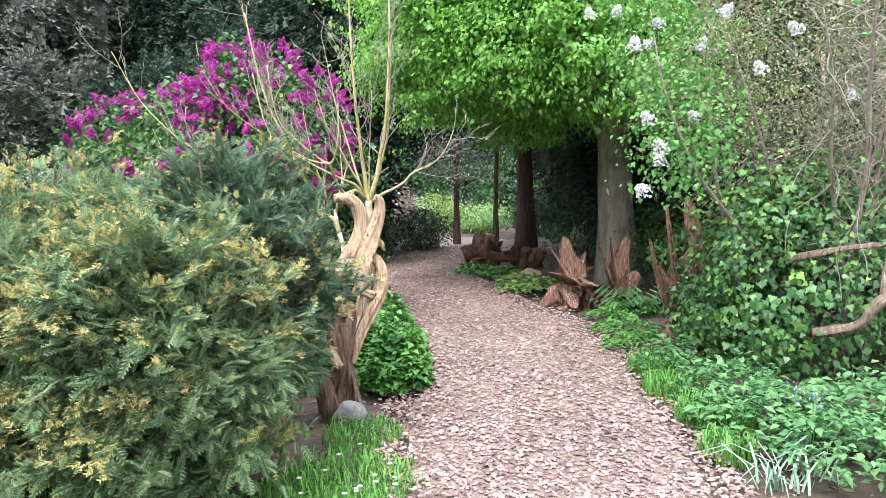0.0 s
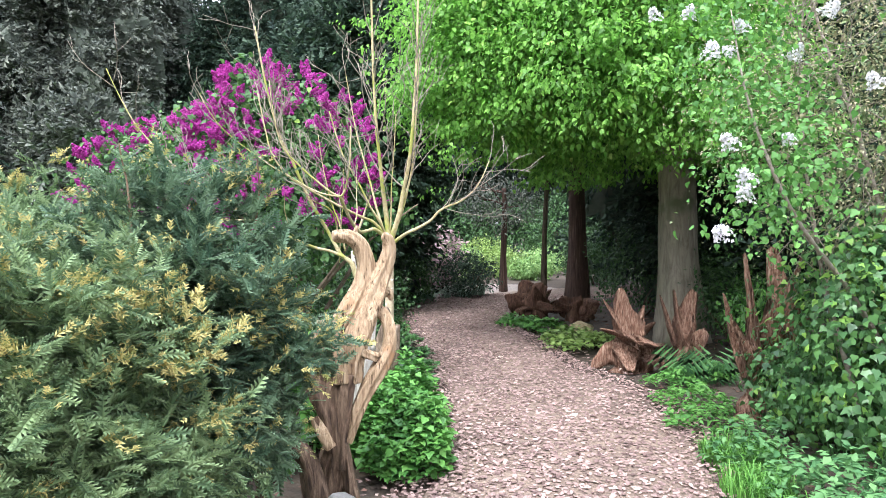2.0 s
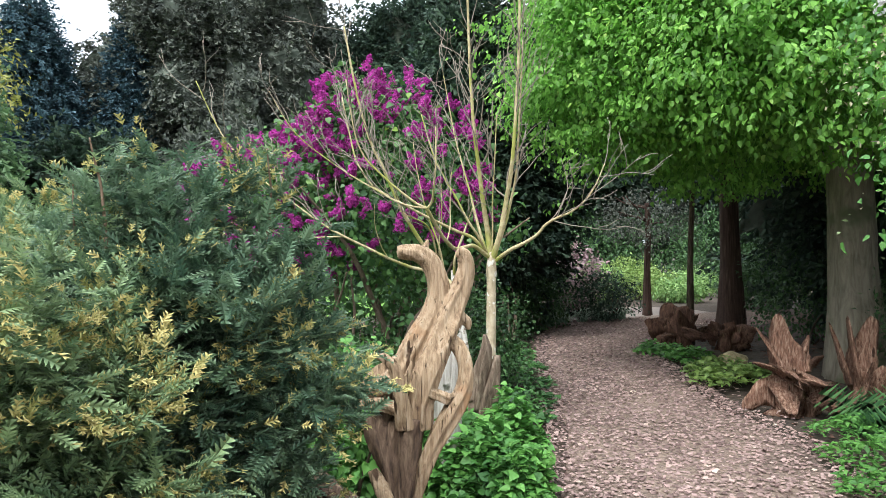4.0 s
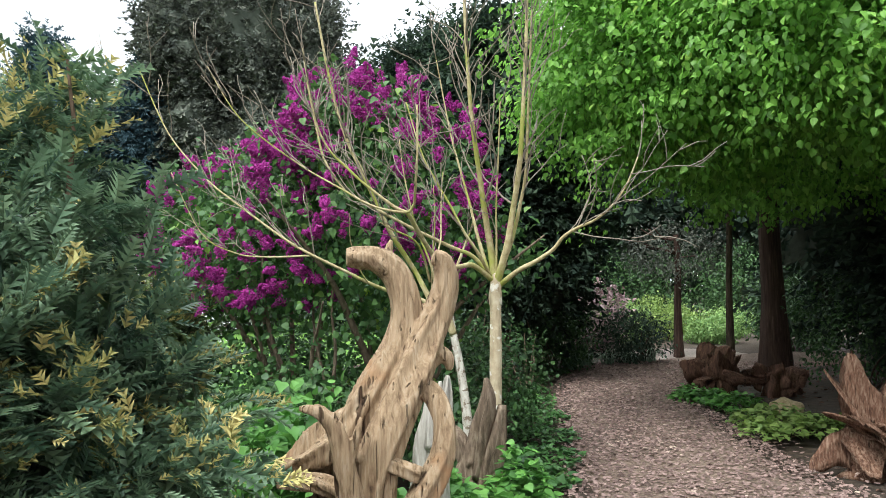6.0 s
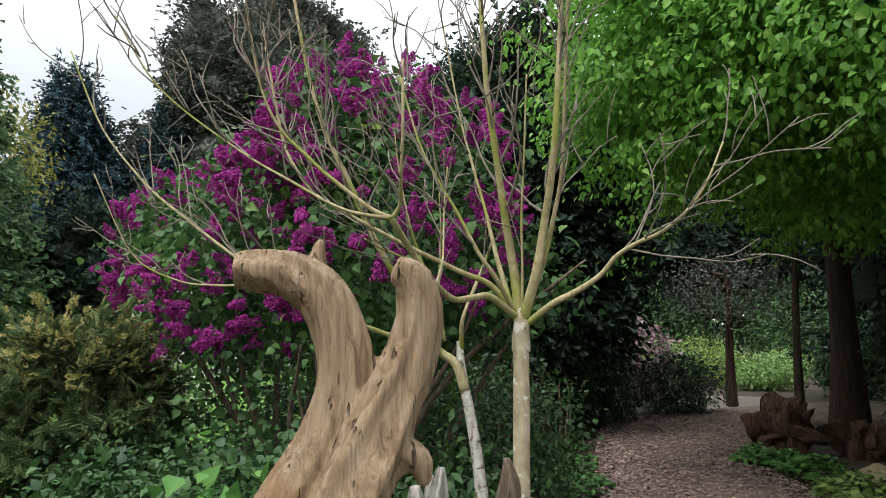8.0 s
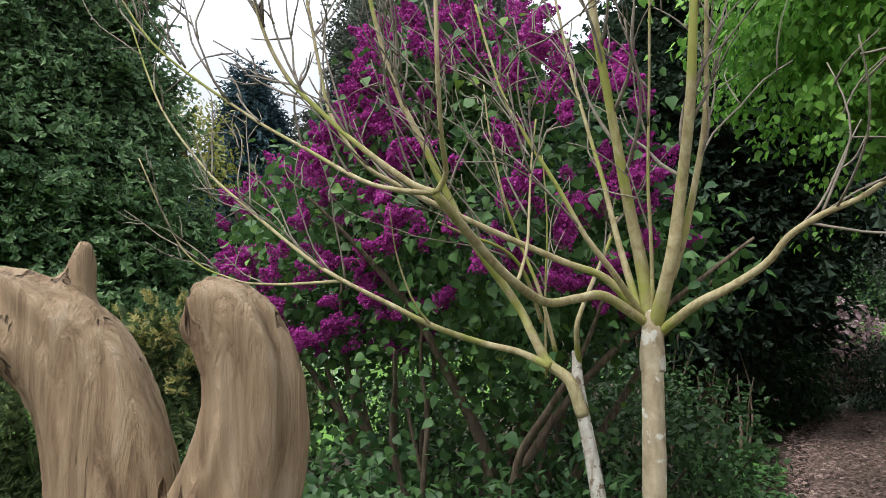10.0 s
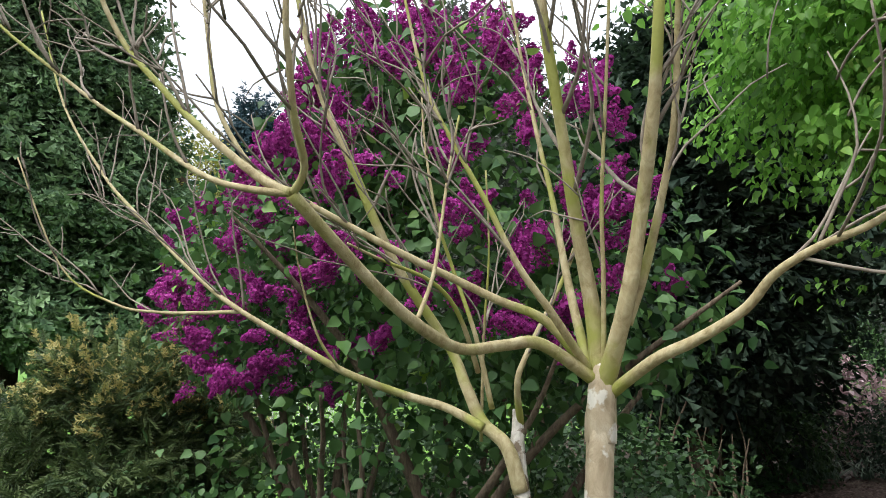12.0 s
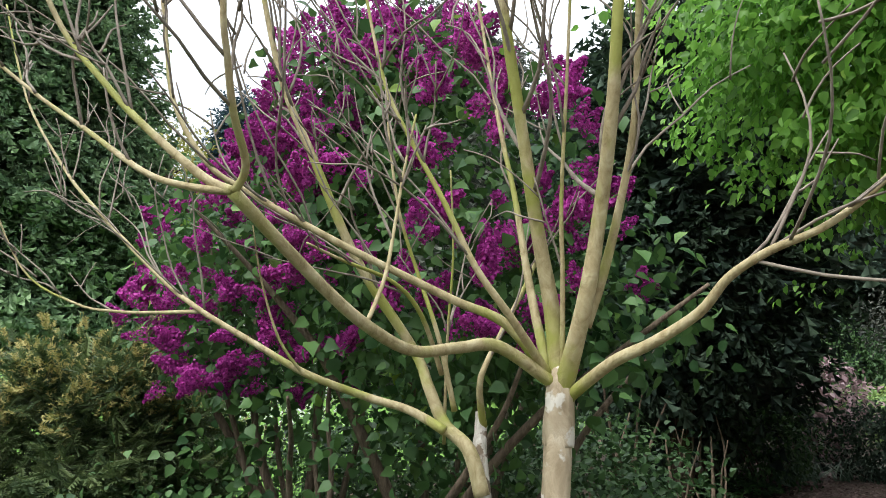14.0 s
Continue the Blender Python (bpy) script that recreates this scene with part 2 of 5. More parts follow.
M_DARK_BARK = bark_material("dark_bark", [(0.3, (0.03, 0.022, 0.016)), (0.7, (0.13, 0.095, 0.065))], (8, 8, 1.2), 0.9, 0.7)
M_ROOT = bark_material("red_brown_root_wood", [(0.3, (0.045, 0.022, 0.014)), (0.48, (0.19, 0.10, 0.065)), (0.72, (0.42, 0.29, 0.21))], (12, 12, 2.2), 0.9, 1.0, 5)
M_ROOT_DARK = bark_material("dark_root_wood", [(0.3, (0.04, 0.02, 0.013)), (0.55, (0.13, 0.068, 0.045)), (0.8, (0.25, 0.15, 0.10))], (10, 10, 2.0), 0.9, 0.9, 3.5)
crack(M_ROOT, (19, 19, 4), 0.8)
crack(M_ROOT_DARK, (19, 19, 4), 0.8)
M_STONE = bark_material("pale_field_stone", [(0.3, (0.24, 0.18, 0.10)), (0.7, (0.44, 0.36, 0.22))], (4, 4, 4), 0.9, 0.5)
M_STONE_GREY = bark_material("grey_field_stone", [(0.3, (0.12, 0.11, 0.10)), (0.7, (0.28, 0.27, 0.25))], (4, 4, 4), 0.9, 0.5)

# ---- mesh helpers ----
def mesh_np(name, verts, faces, smooth=False):
    verts = np.asarray(verts, dtype=np.float32).reshape(-1, 3)
    faces = np.asarray(faces, dtype=np.int32)
    n, k = faces.shape
    me = bpy.data.meshes.new(name)
    me.vertices.add(len(verts))
    me.vertices.foreach_set("co", verts.ravel())
    me.loops.add(n * k)
    me.loops.foreach_set("vertex_index", faces.ravel())
    me.polygons.add(n)
    me.polygons.foreach_set("loop_start", np.arange(0, n * k, k, dtype=np.int32))
    me.update(calc_edges=True)
    if smooth:
        me.polygons.foreach_set("use_smooth", np.ones(n, dtype=bool))
    me.validate()
    return me


def part(name, data, mat, parent=None, label="", kind=""):
    if isinstance(data, bmesh.types.BMesh):
        me = bpy.data.meshes.new(name)
        data.to_mesh(me)
        data.free()
        data = me
    data.materials.append(mat)
    ob = new(name, data)
    ob.parent = parent
    return tagged(ob, label, kind=kind)


def thing(name, label, category, group="", at=(0, 0, 0)):
    ob = new(name)
    ob.empty_display_size = 0.1
    ob.location = at
    return tagged(ob, label, category, group)


def unit(v):
    return v / (np.linalg.norm(v, axis=-1, keepdims=True) + 1e-9)


# leaf outlines: tip along y, face up z
OVAL = (np.array([(0, 0, 0), (0.26, 0.45, 0.07), (0, 1, -0.12), (-0.26, 0.45, 0.07)]), np.array([(0, 1, 2), (0, 2, 3)]))
HEART = (np.array([(0, 0, 0), (0.30, 0.02, 0.05), (0.43, 0.35, 0.09), (0.2, 0.72, 0.02), (0, 1, -0.16), (-0.2, 0.72, 0.02), (-0.43, 0.35, 0.09), (-0.30, 0.02, 0.05), (0, 0.5, 0)]),
         np.array([(0, 1, 8), (1, 2, 8), (2, 3, 8), (3, 4, 8), (4, 5, 8), (5, 6, 8), (6, 7, 8), (7, 0, 8)]))
IVY = (np.array([(0, 0, 0), (0.28, -0.08, 0.03), (0.5, 0.22, -0.02), (0.26, 0.45, 0.05), (0, 1, -0.08), (-0.26, 0.45, 0.05), (-0.5, 0.22, -0.02), (-0.28, -0.08, 0.03), (0, 0.35, 0.04)]),
       np.array([(0, 1, 8), (1, 2, 8), (2, 3, 8), (3, 4, 8), (4, 5, 8), (5, 6, 8), (6, 7, 8), (7, 0, 8)]))

BROAD = (np.array([(0, 0, 0), (0.34, 0.2, 0.07), (0.3, 0.6, 0.05), (0, 1, -0.18), (-0.3, 0.6, 0.05), (-0.34, 0.2, 0.07)]), np.array([(0, 1, 2), (0, 2, 3), (0, 3, 4), (0, 4, 5)]))


def sprig(pairs, angle=55, length=0.3, droop=0.12, lift=0.0):
    """A needle-bearing shoot: needles in pairs that share the twig's points, so that one shoot has one tone."""
    ys = [i / (2 * pairs) for i in range(2 * pairs + 1)]
    v, f = [(0, y, -droop * y * y) for y in ys], []
    for i in range(pairs):
        y = ys[2 * i + 1]
        ln = length * (1 - 0.55 * (i / pairs) ** 2)
        for q in (-1, 1):
            b = len(v)
            v.append((q * ln * math.sin(radians(angle)), y + ln * math.cos(radians(angle)), -droop * y * y + 0.05 * ln + lift * (1 if i % 2 else -1)))
            f.append((2 * i, 2 * i + 2, b))
    return np.array(v), np.array(f)


YEW = sprig(5, 58, 0.36, 0.16)
YEW_SHOOT = sprig(3, 48, 0.55, 0.1, 0.08)
YEW_FAR = sprig(2, 50, 0.5, 0.25, 0.08)
SPRUCE = sprig(3, 45, 0.4, 0.3, 0.1)


def scatter(name, P, D, size, shape, up=(0, 0, 1), rng=None, tilt=0.35):
    """Many leaves in one mesh: at P, tips along D, each face turned towards up."""
    n = len(P)
    D = unit(D)
    U = np.broadcast_to(np.asarray(up, float), (n, 3)) + rng.normal(0, tilt, (n, 3))
    X = unit(np.cross(D, U))
    Z = np.cross(X, D)
    tv, tf = shape
    s = np.broadcast_to(np.asarray(size, float), (n,))[:, None, None]
    V = P[:, None, :] + s * (tv[None, :, 0:1] * X[:, None, :] + tv[None, :, 1:2] * D[:, None, :] + tv[None, :, 2:3] * Z[:, None, :])
    F = tf[None] + (np.arange(n) * len(tv))[:, None, None]
    return mesh_np(name, V, F.reshape(-1, 3))


def shell(rng, n, centre, radii, rough=0.22, inner=0.75, freq=1.3, zmin=None, seed=0.0):
    """Points in the outer part of a lumpy ellipsoid, and the ways outward."""
    d = unit(rng.normal(size=(n, 3)))
    lump = np.array([noise.noise(Vector(v * freq * 1.8 + seed)) + 0.5 * noise.noise(Vector(v * freq * 4.3 + seed)) for v in d])
    r = (1 + rough * lump * 1.6) * rng.uniform(inner ** 3, 1, n) ** (1 / 3)
    P = np.asarray(centre) + d * np.asarray(radii) * r[:, None]
    out = unit(d / np.asarray(radii))
    if zmin is not None:
        keep = P[:, 2] > zmin
        P, out = P[keep], out[keep]
    return P, out


def clump_leaves(rng, P, out, per, spread, droop=0.3, lean=0.6):
    """Leaves round clump centres: places and tip directions."""
    n = len(P) * per
    C = np.repeat(P, per, axis=0)
    O = np.repeat(out, per, axis=0)
    off = rng.normal(size=(n, 3)) * np.asarray(spread)
    D = unit(O * lean + unit(rng.normal(size=(n, 3))) * 0.8 + np.array([0, 0, -droop]))
    return C + off, D


def tube(points, radii, sides=8, flutes=0.0, rng=None, twist=0.0, lump=0.0, cap=True):
    """Verts and quads of a tapering tube along points (smoothed), with fluted and lumpy sides."""
    pts = [Vector(p) for p in points]
    ts = np.linspace(0, len(pts) - 1, max(2, (len(pts) - 1) * (5 if sides > 5 else 2) + 1))
    cen, rad = [], []
    for t in ts:
        i = min(int(t), len(pts) - 2)
        u = t - i
        p0, p1, p2, p3 = pts[max(i - 1, 0)], pts[i], pts[i + 1], pts[min(i + 2, len(pts) - 1)]
        cen.append(0.5 * (2 * p1 + (p2 - p0) * u + (2 * p0 - 5 * p1 + 4 * p2 - p3) * u * u + (3 * p1 - p0 - 3 * p2 + p3) * u ** 3))
        rad.append(radii[i] * (1 - u) + radii[i + 1] * u)
    V, F = [], []
    ref = Vector((0.31, 0.87, 0.38))
    off = rng.uniform(0, 50) if rng is not None else 0.0
    for j, (c, r) in enumerate(zip(cen, rad)):
        d = (cen[min(j + 1, len(cen) - 1)] - cen[max(j - 1, 0)]).normalized()
        x = d.cross(ref).normalized()
        y = d.cross(x)
        for k in range(sides):
            a = 2 * math.pi * k / sides + twist * j / len(cen)
            q = 1.0
            if flutes:
                q += flutes * noise.noise(Vector((math.cos(2 * math.pi * k / sides) * 2.2 + off, math.sin(2 * math.pi * k / sides) * 2.2, j * 0.06)))
                q += flutes * 0.35 * noise.noise(Vector((math.cos(2 * math.pi * k / sides) * 6.5 + off, math.sin(2 * math.pi * k / sides) * 6.5, j * 0.11)))
            if lump:
                q += lump * noise.noise(Vector(c) * 7 + Vector((off, 0, k * 0.3)))
            V.append(c + (x * math.cos(a) + y * math.sin(a)) * r * q)
    m = len(cen)
    for j in range(m - 1):
        for k in range(sides):
            F.append((j * sides + k, j * sides + (k + 1) % sides, (j + 1) * sides + (k + 1) % sides, (j + 1) * sides + k))
    if cap:
        for base in (0, (m - 1) * sides):
            c = len(V)
            V.append(cen[0] if base == 0 else cen[-1])
            for k in range(sides):
                F.append((base + k, base + (k + 1) % sides, c, c))
    return [tuple(v) for v in V], F


def tube_mesh(name, tubes):
    V, F = [], []
    for v, f in tubes:
        b = len(V)
        V += v
        F += [tuple(i + b for i in q) for q in f]
    bm = bmesh.new()
    vs = [bm.verts.new(v) for v in V]
    for q in F:
        q = tuple(dict.fromkeys(q))
        bm.faces.new([vs[i] for i in q])
    bmesh.ops.recalc_face_normals(bm, faces=bm.faces)
    for fc in bm.faces:
        fc.smooth = True
    me = bpy.data.meshes.new(name)
    bm.to_mesh(me)
    bm.free()
    return me


def wander(rng, start, way, length, steps, bend=0.25, rise=0.0):
    """A crooked line of points from start along way."""
    p, d = Vector(start), Vector(way).normalized()
    out = [tuple(p)]
    for _ in range(steps):
        d = (d + Vector(rng.normal(0, bend, 3)) + Vector((0, 0, rise))).normalized()
        p = p + d * (length / steps)
        out.append(tuple(p))
    return out

# ---- ground, path, lawn ----
PATH_LEFT = [(-0.1, -6), (-0.15, 0), (-0.2, 3.5), (-0.36, 4.8), (-0.2, 6.1), (-0.33, 7.8), (-0.85, 10.6), (-1.25, 13.5), (-1.1, 15.6), (0.0, 17.0), (1.6, 18.4), (6, 20.5)]
PATH_RIGHT = [(1.35, -6), (1.4, 0), (1.45, 3.6), (1.52, 4.6), (1.66, 6.2), (1.66, 7.4), (1.15, 8.7), (0.74, 10.3), (0.36, 12.4), (0.45, 14.2), (1.1, 15.3), (1.7, 15.9), (2.8, 16.7), (7, 18.6)]


def along(line, y):
    return float(np.interp(y, [p[1] for p in line], [p[0] for p in line]))


def on_path(x, y, margin=0.0):
    return along(PATH_LEFT, y) - margin < x < along(PATH_RIGHT, y) + margin


def ground_height(x, y):
    return 0.05 * noise.noise(Vector((x * 0.35, y * 0.35, 3.0))) - 0.03


bm = bmesh.new()
xs = np.concatenate([[-600, -200, -80, -45], np.arange(-28, 28.1, 1.0), [45, 80, 200, 600]])
ys = np.concatenate([[-600, -150, -40], np.arange(-12, 42.1, 1.0), [60, 100, 250, 600]])
grid = [[bm.verts.new((x, y, ground_height(x, y))) for y in ys] for x in xs]
for i in range(len(xs) - 1):
    for j in range(len(ys) - 1):
        bm.faces.new((grid[i][j], grid[i + 1][j], grid[i + 1][j + 1], grid[i][j + 1])).smooth = True
ground = tagged(part("ground", bm, M_SOIL), "dark bare garden soil with leaf litter", "ground", kind="structure")

bm = bmesh.new()
rows_path = []
for y in np.arange(-6, 20.01, 0.2):
    a, b = along(PATH_LEFT, y) + 0.06 * noise.noise(Vector((y * 1.3, 0, 0))), along(PATH_RIGHT, y) + 0.06 * noise.noise(Vector((y * 1.3, 9, 0)))
    rows_path.append([bm.verts.new((a + (b - a) * u, y, 0.004 + 0.028 * math.sin(math.pi * u) ** 0.5 + 0.01 * noise.noise(Vector((u * 4, y * 2.1, 5)))
                                    - (0.09 if u in (0.0, 1.0) else 0))) for u in np.linspace(0, 1, 13)])
for r0, r1 in zip(rows_path, rows_path[1:]):
    for k in range(12):
        bm.faces.new((r0[k], r0[k + 1], r1[k + 1], r1[k])).smooth = True
path = tagged(part("path", bm, M_PATH), "winding woodland path of pale bark chips", "path", kind="structure")

CHIP = (np.array([(-0.3, 0, 0), (0.3, 0.06, 0), (0.38, 0.9, 0.03), (-0.25, 1, 0), (-0.26, 0.05, 0.14), (0.26, 0.1, 0.12), (0.3, 0.85, 0.15), (-0.2, 0.92, 0.12)]),
        np.array([(4, 5, 6), (4, 6, 7), (0, 1, 5), (0, 5, 4), (1, 2, 6), (1, 6, 5), (2, 3, 7), (3, 0, 4)]))
rng = np.random.default_rng(11)


def strew(rng, n, y0, y1, near=1.0, margin=0.05, spread=None):
    """Random places on the path, closer together near the start."""
    P = []
    while len(P) < n:
        y = y0 + (y1 - y0) * rng.uniform() ** near
        a, b = along(PATH_LEFT, y) - margin, along(PATH_RIGHT, y) + margin
        u = rng.uniform()
        P.append((a + (b - a) * u, y, 0.012 + 0.028 * max(0.0, math.sin(math.pi * u)) ** 0.5))
    return np.array(P)


P = strew(rng, 32000, 1.5, 16.5, 1.4, 0.10)
D = np.column_stack([rng.normal(size=(len(P), 2)), rng.normal(0, 0.14, len(P))])
chips = part("bark_chips", scatter("bark_chips", P, D, rng.uniform(0.012, 0.042, len(P)), CHIP, rng=rng, tilt=0.22), M_CHIPS)
tagged(chips, "loose pale pinkish-brown bark chips covering the path", "bark chips", kind="stuff")

P = strew(rng, 5000, 2.0, 16.0, 1.2, 0.4)
P[:, 2] = [max(0.004, ground_height(x, y) + 0.006) for x, y, _ in P]
D = np.column_stack([rng.normal(size=(len(P), 2)), rng.normal(0, 0.14, len(P))])
strays = part("stray_bark_chips", scatter("stray_bark_chips", P, D, rng.uniform(0.012, 0.04, len(P)), CHIP, rng=rng, tilt=0.22), M_CHIPS)
tagged(strays, "stray bark chips spilled on the soil beside the path", "bark chips", kind="stuff")

# fallen leaves and bits on the soil on both sides
L = []
while len(L) < 9000:
    x, y = rng.uniform(-6, 6), rng.uniform(2, 18)
    if not on_path(x, y, -0.05):
        L.append((x, y, ground_height(x, y) + 0.008))
L = np.array(L)
litter = part("leaf_litter", scatter("leaf_litter", L, np.column_stack([rng.normal(size=(len(L), 2)), rng.normal(0, 0.2, len(L))]), rng.uniform(0.03, 0.07, len(L)), OVAL, rng=rng), M_LITTER)
tagged(litter, "brown fallen leaves on dark soil", "leaf litter", kind="stuff")

bm = bmesh.new()
lawn_v = []
for i, x in enumerate(np.linspace(-40, -4.6, 25)):
    lawn_v.append([bm.verts.new((x, y + 0.6 * noise.noise(Vector((x * 0.3, y, 1))), ground_height(x, y) + (0.025 if -40 < x < -4.61 else -0.02))) for y in np.linspace(-4, 40, 33)])
for i in range(24):
    for j in range(32):
        bm.faces.new((lawn_v[i][j], lawn_v[i + 1][j], lawn_v[i + 1][j + 1], lawn_v[i][j + 1])).smooth = True
lawn = tagged(part("lawn", bm, M_LAWN), "mown bright green lawn behind the shrubs", "lawn", kind="structure")

bm = bmesh.new()
gv = [[bm.verts.new(((1.3 + 0.5 * noise.noise(Vector((a, 0, 4)))) * q * math.cos(a) + 0.5, 18.2 + 1.3 * q * math.sin(a), 0.035 * (1 - q ** 4) - 0.02 * q ** 4)) for a in np.linspace(0, 2 * math.pi, 36, endpoint=False)] for q in (0.02, 0.5, 1.0)]
for r0, r1 in zip(gv, gv[1:]):
    for k in range(36):
        bm.faces.new((r0[k], r1[k], r1[(k + 1) % 36], r0[(k + 1) % 36]))
gravel = tagged(part("gravel_clearing", bm, M_GRAVEL), "pale gravel clearing at the path's far end", "gravel", kind="structure")


# ---- plants: general builders ----
def blades(rng, P, height, lean=0.35, width=0.012, name="blades"):
    """Grass-like blades in one mesh: three bent segments each."""
    n = len(P)
    h = height * rng.uniform(0.5, 1.1, n)
    a = rng.uniform(0, 2 * math.pi, n)
    w = np.column_stack([np.cos(a), np.sin(a), np.zeros(n)])
    s = np.column_stack([-np.sin(a), np.cos(a), np.zeros(n)]) * width * 0.5
    ln = (lean * rng.uniform(0.2, 1.4, n) * h)[:, None]
    up = np.array([0, 0, 1.0])
    p1 = P + w * ln * 0.2 + up * (h * 0.5)[:, None]
    p2 = P + w * ln * 0.6 + up * (h * 0.85)[:, None]
    p3 = P + w * ln * 1.2 + up * (h * np.clip(1 - lean * 0.4, 0.3, 1))[:, None]
    V = np.stack([P - s, P + s, p1 - s, p1 + s, p2 - s * 0.7, p2 + s * 0.7, p3], axis=1)
    f = np.array([(0, 1, 3), (0, 3, 2), (2, 3, 5), (2, 5, 4), (4, 5, 6)])
    return mesh_np(name, V, (f[None] + (np.arange(n) * 7)[:, None, None]).reshape(-1, 3))


def yew_bush(name, label, at, radii, height, seed, clumps=950, per=10, tips=300, base=0.4, size=0.068, inner=0.35, mat=M_YEW, tip_top=0.25, stems=5, shape=YEW, group="golden yews", tip_size=0.5, leaders=0, tip_low=-1.0):
    """A yew: flat needle sprays fanned out along branchlets, yellow shoots in tufts at the ends."""
    rng = np.random.default_rng(seed)
    bush = thing(name, label, "shrub", group, (at[0], at[1], 0))
    zc = (height + base) / 2
    rad = (radii[0] - 0.05, radii[1] - 0.05, (height - base) / 2 - 0.04)
    C, out = shell(rng, clumps, (0, 0, zc), rad, 0.34, inner, 2.0, 0.2, seed * 3.7)
    way = unit(out * 0.75 + rng.normal(0, 0.6, C.shape) + np.array([0, 0, 0.15]))
    side = unit(np.cross(way, np.array([0, 0, 1.0])))
    k = np.repeat(np.arange(len(C)), per)
    u = rng.uniform(-0.11, 0.1, len(k))[:, None]
    fan = rng.uniform(-1, 1, len(k))[:, None] * (1 - (u + 0.11) * 3.2)
    P = C[k] + way[k] * u + side[k] * fan * 0.02 + rng.normal(0, 0.012, (len(k), 3))
    D = way[k] * 0.75 + side[k] * fan * 0.9 + rng.normal(0, 0.22, P.shape)
    part("foliage", scatter("foliage", P, D, size * rng.uniform(0.55, 1.25, len(P)), shape, out[k] * 0.35 + (0, 0, 0.8), rng, 0.28), mat, bush, kind="stuff")
    if tips:
        r2 = np.linalg.norm((C - np.array([0, 0, zc])) / np.array(rad), axis=1)
        w = np.array([0.35 + noise.noise(Vector(p) * 2.3 + Vector((seed, 0, 0))) * 1.1 + tip_top * o[2] for p, o in zip(C, out)])
        sel = np.where((r2 > 0.72) & (out[:, 2] > tip_low) & (w > rng.uniform(0.0, 0.75, len(w))))[0]
        k = np.repeat(rng.choice(sel, tips), 6)
        P = C[k] + way[k] * rng.uniform(0.05, 0.15, len(k))[:, None] + side[k] * rng.normal(0, 0.03, len(k))[:, None] + rng.normal(0, 0.012, (len(k), 3))
        D = way[k] + side[k] * rng.normal(0, 0.5, len(k))[:, None] + rng.normal(0, 0.25, P.shape) + np.array([0, 0, 0.2])
        part("golden_growth", scatter("golden_growth", P, D, size * tip_size * rng.uniform(0.5, 1.25, len(P)), YEW_SHOOT, out[k] * 0.4 + (0, 0, 0.7), rng), M_YEW_TIP, bush, "fresh yellow-green shoot tips", "stuff")
    for i in range(stems):
        a = rng.uniform(0, 6.28)
        r = rng.uniform(0.1, 0.75)
        p = (radii[0] * 0.55 * r * math.cos(a), radii[1] * 0.55 * r * math.sin(a), -0.04)
        pts = wander(rng, p, (math.cos(a) * 0.1, math.sin(a) * 0.1, 1), height * rng.uniform(0.5, 0.7), 5, 0.07)
        part("stem", tube_mesh("stem", [tube(pts, list(np.linspace(rng.uniform(0.016, 0.03), 0.006, 6)), 7, 0.2, rng)]), M_YEW_BARK, bush)
    # upright leading shoots that stand above the rest
    for i in range(leaders):
        a = rng.uniform(0, 6.28)
        p = Vector((radii[0] * 0.6 * math.cos(a), radii[1] * 0.6 * math.sin(a), height * 0.86))
        pts = wander(rng, p, (0, 0, 1), rng.uniform(0.22, 0.36), 5, 0.06)
        ob = part("leader", tube_mesh("leader", [tube(pts, list(np.linspace(0.006, 0.0025, 6)), 6)]), M_YEW_BARK, bush)
        q = np.array(pts)[rng.integers(1, 6, 26)] + rng.normal(0, 0.012, (26, 3))
        b = rng.uniform(0, 6.28, 26)
        part("needles", scatter("needles", q, np.column_stack([np.cos(b), np.sin(b), 0.5 + 0 * b]), 0.05 * rng.uniform(0.6, 1.2, 26), YEW_SHOOT, rng=rng), M_YEW, ob, kind="stuff")
    return bush


# golden yew hedge beside the path
yew_bush("yew_bush", "dense green yew bush tipped with golden shoots", (-1.32, 3.3), (0.62, 0.5), 1.46, 1, 1700, 16, 800, base=0.06)
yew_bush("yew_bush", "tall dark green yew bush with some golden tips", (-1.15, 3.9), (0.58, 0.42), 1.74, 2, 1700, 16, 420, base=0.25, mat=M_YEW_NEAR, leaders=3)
yew_bush("yew_bush", "wide yew bush with yellow-green tips above the lawn", (-2.2, 4.45), (0.72, 0.6), 1.7, 3, 1200, 14, 900, leaders=3)
yew_bush("yew_bush", "low yew bush with sparse golden tips and bare stems", (-2.25, 3.4), (0.62, 0.55), 1.46, 4, 1200, 14, 650, base=0.1)
yew_bush("yew_bush", "yew bush with golden tips at the hedge's end", (-3.4, 4.3), (0.8, 0.7), 1.72, 5, 800, 12, 500)
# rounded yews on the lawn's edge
yew_bush("yew_bush", "rounded clipped yew bush topped with golden shoots", (-3.85, 7.7), (0.66, 0.58), 1.44, 6, 1300, 12, 420, base=0.05, inner=0.72, tip_top=1.0, mat=M_YEW_SHADED, tip_low=0.4, size=0.085)
yew_bush("yew_bush", "rounded clipped yew bush beside the lawn", (-5.15, 7.3), (0.5, 0.5), 1.36, 7, 900, 12, 90, base=0.05, inner=0.7, tip_top=0.6, mat=M_YEW_SHADED, tip_low=0.3)
yew_bush("yew_bush", "loose yew bush between lilac and lawn", (-4.95, 9.25), (0.5, 0.5), 1.15, 8, 700, 12, 200, base=0.05, inner=0.7, tip_top=0.6, tip_low=-0.2)


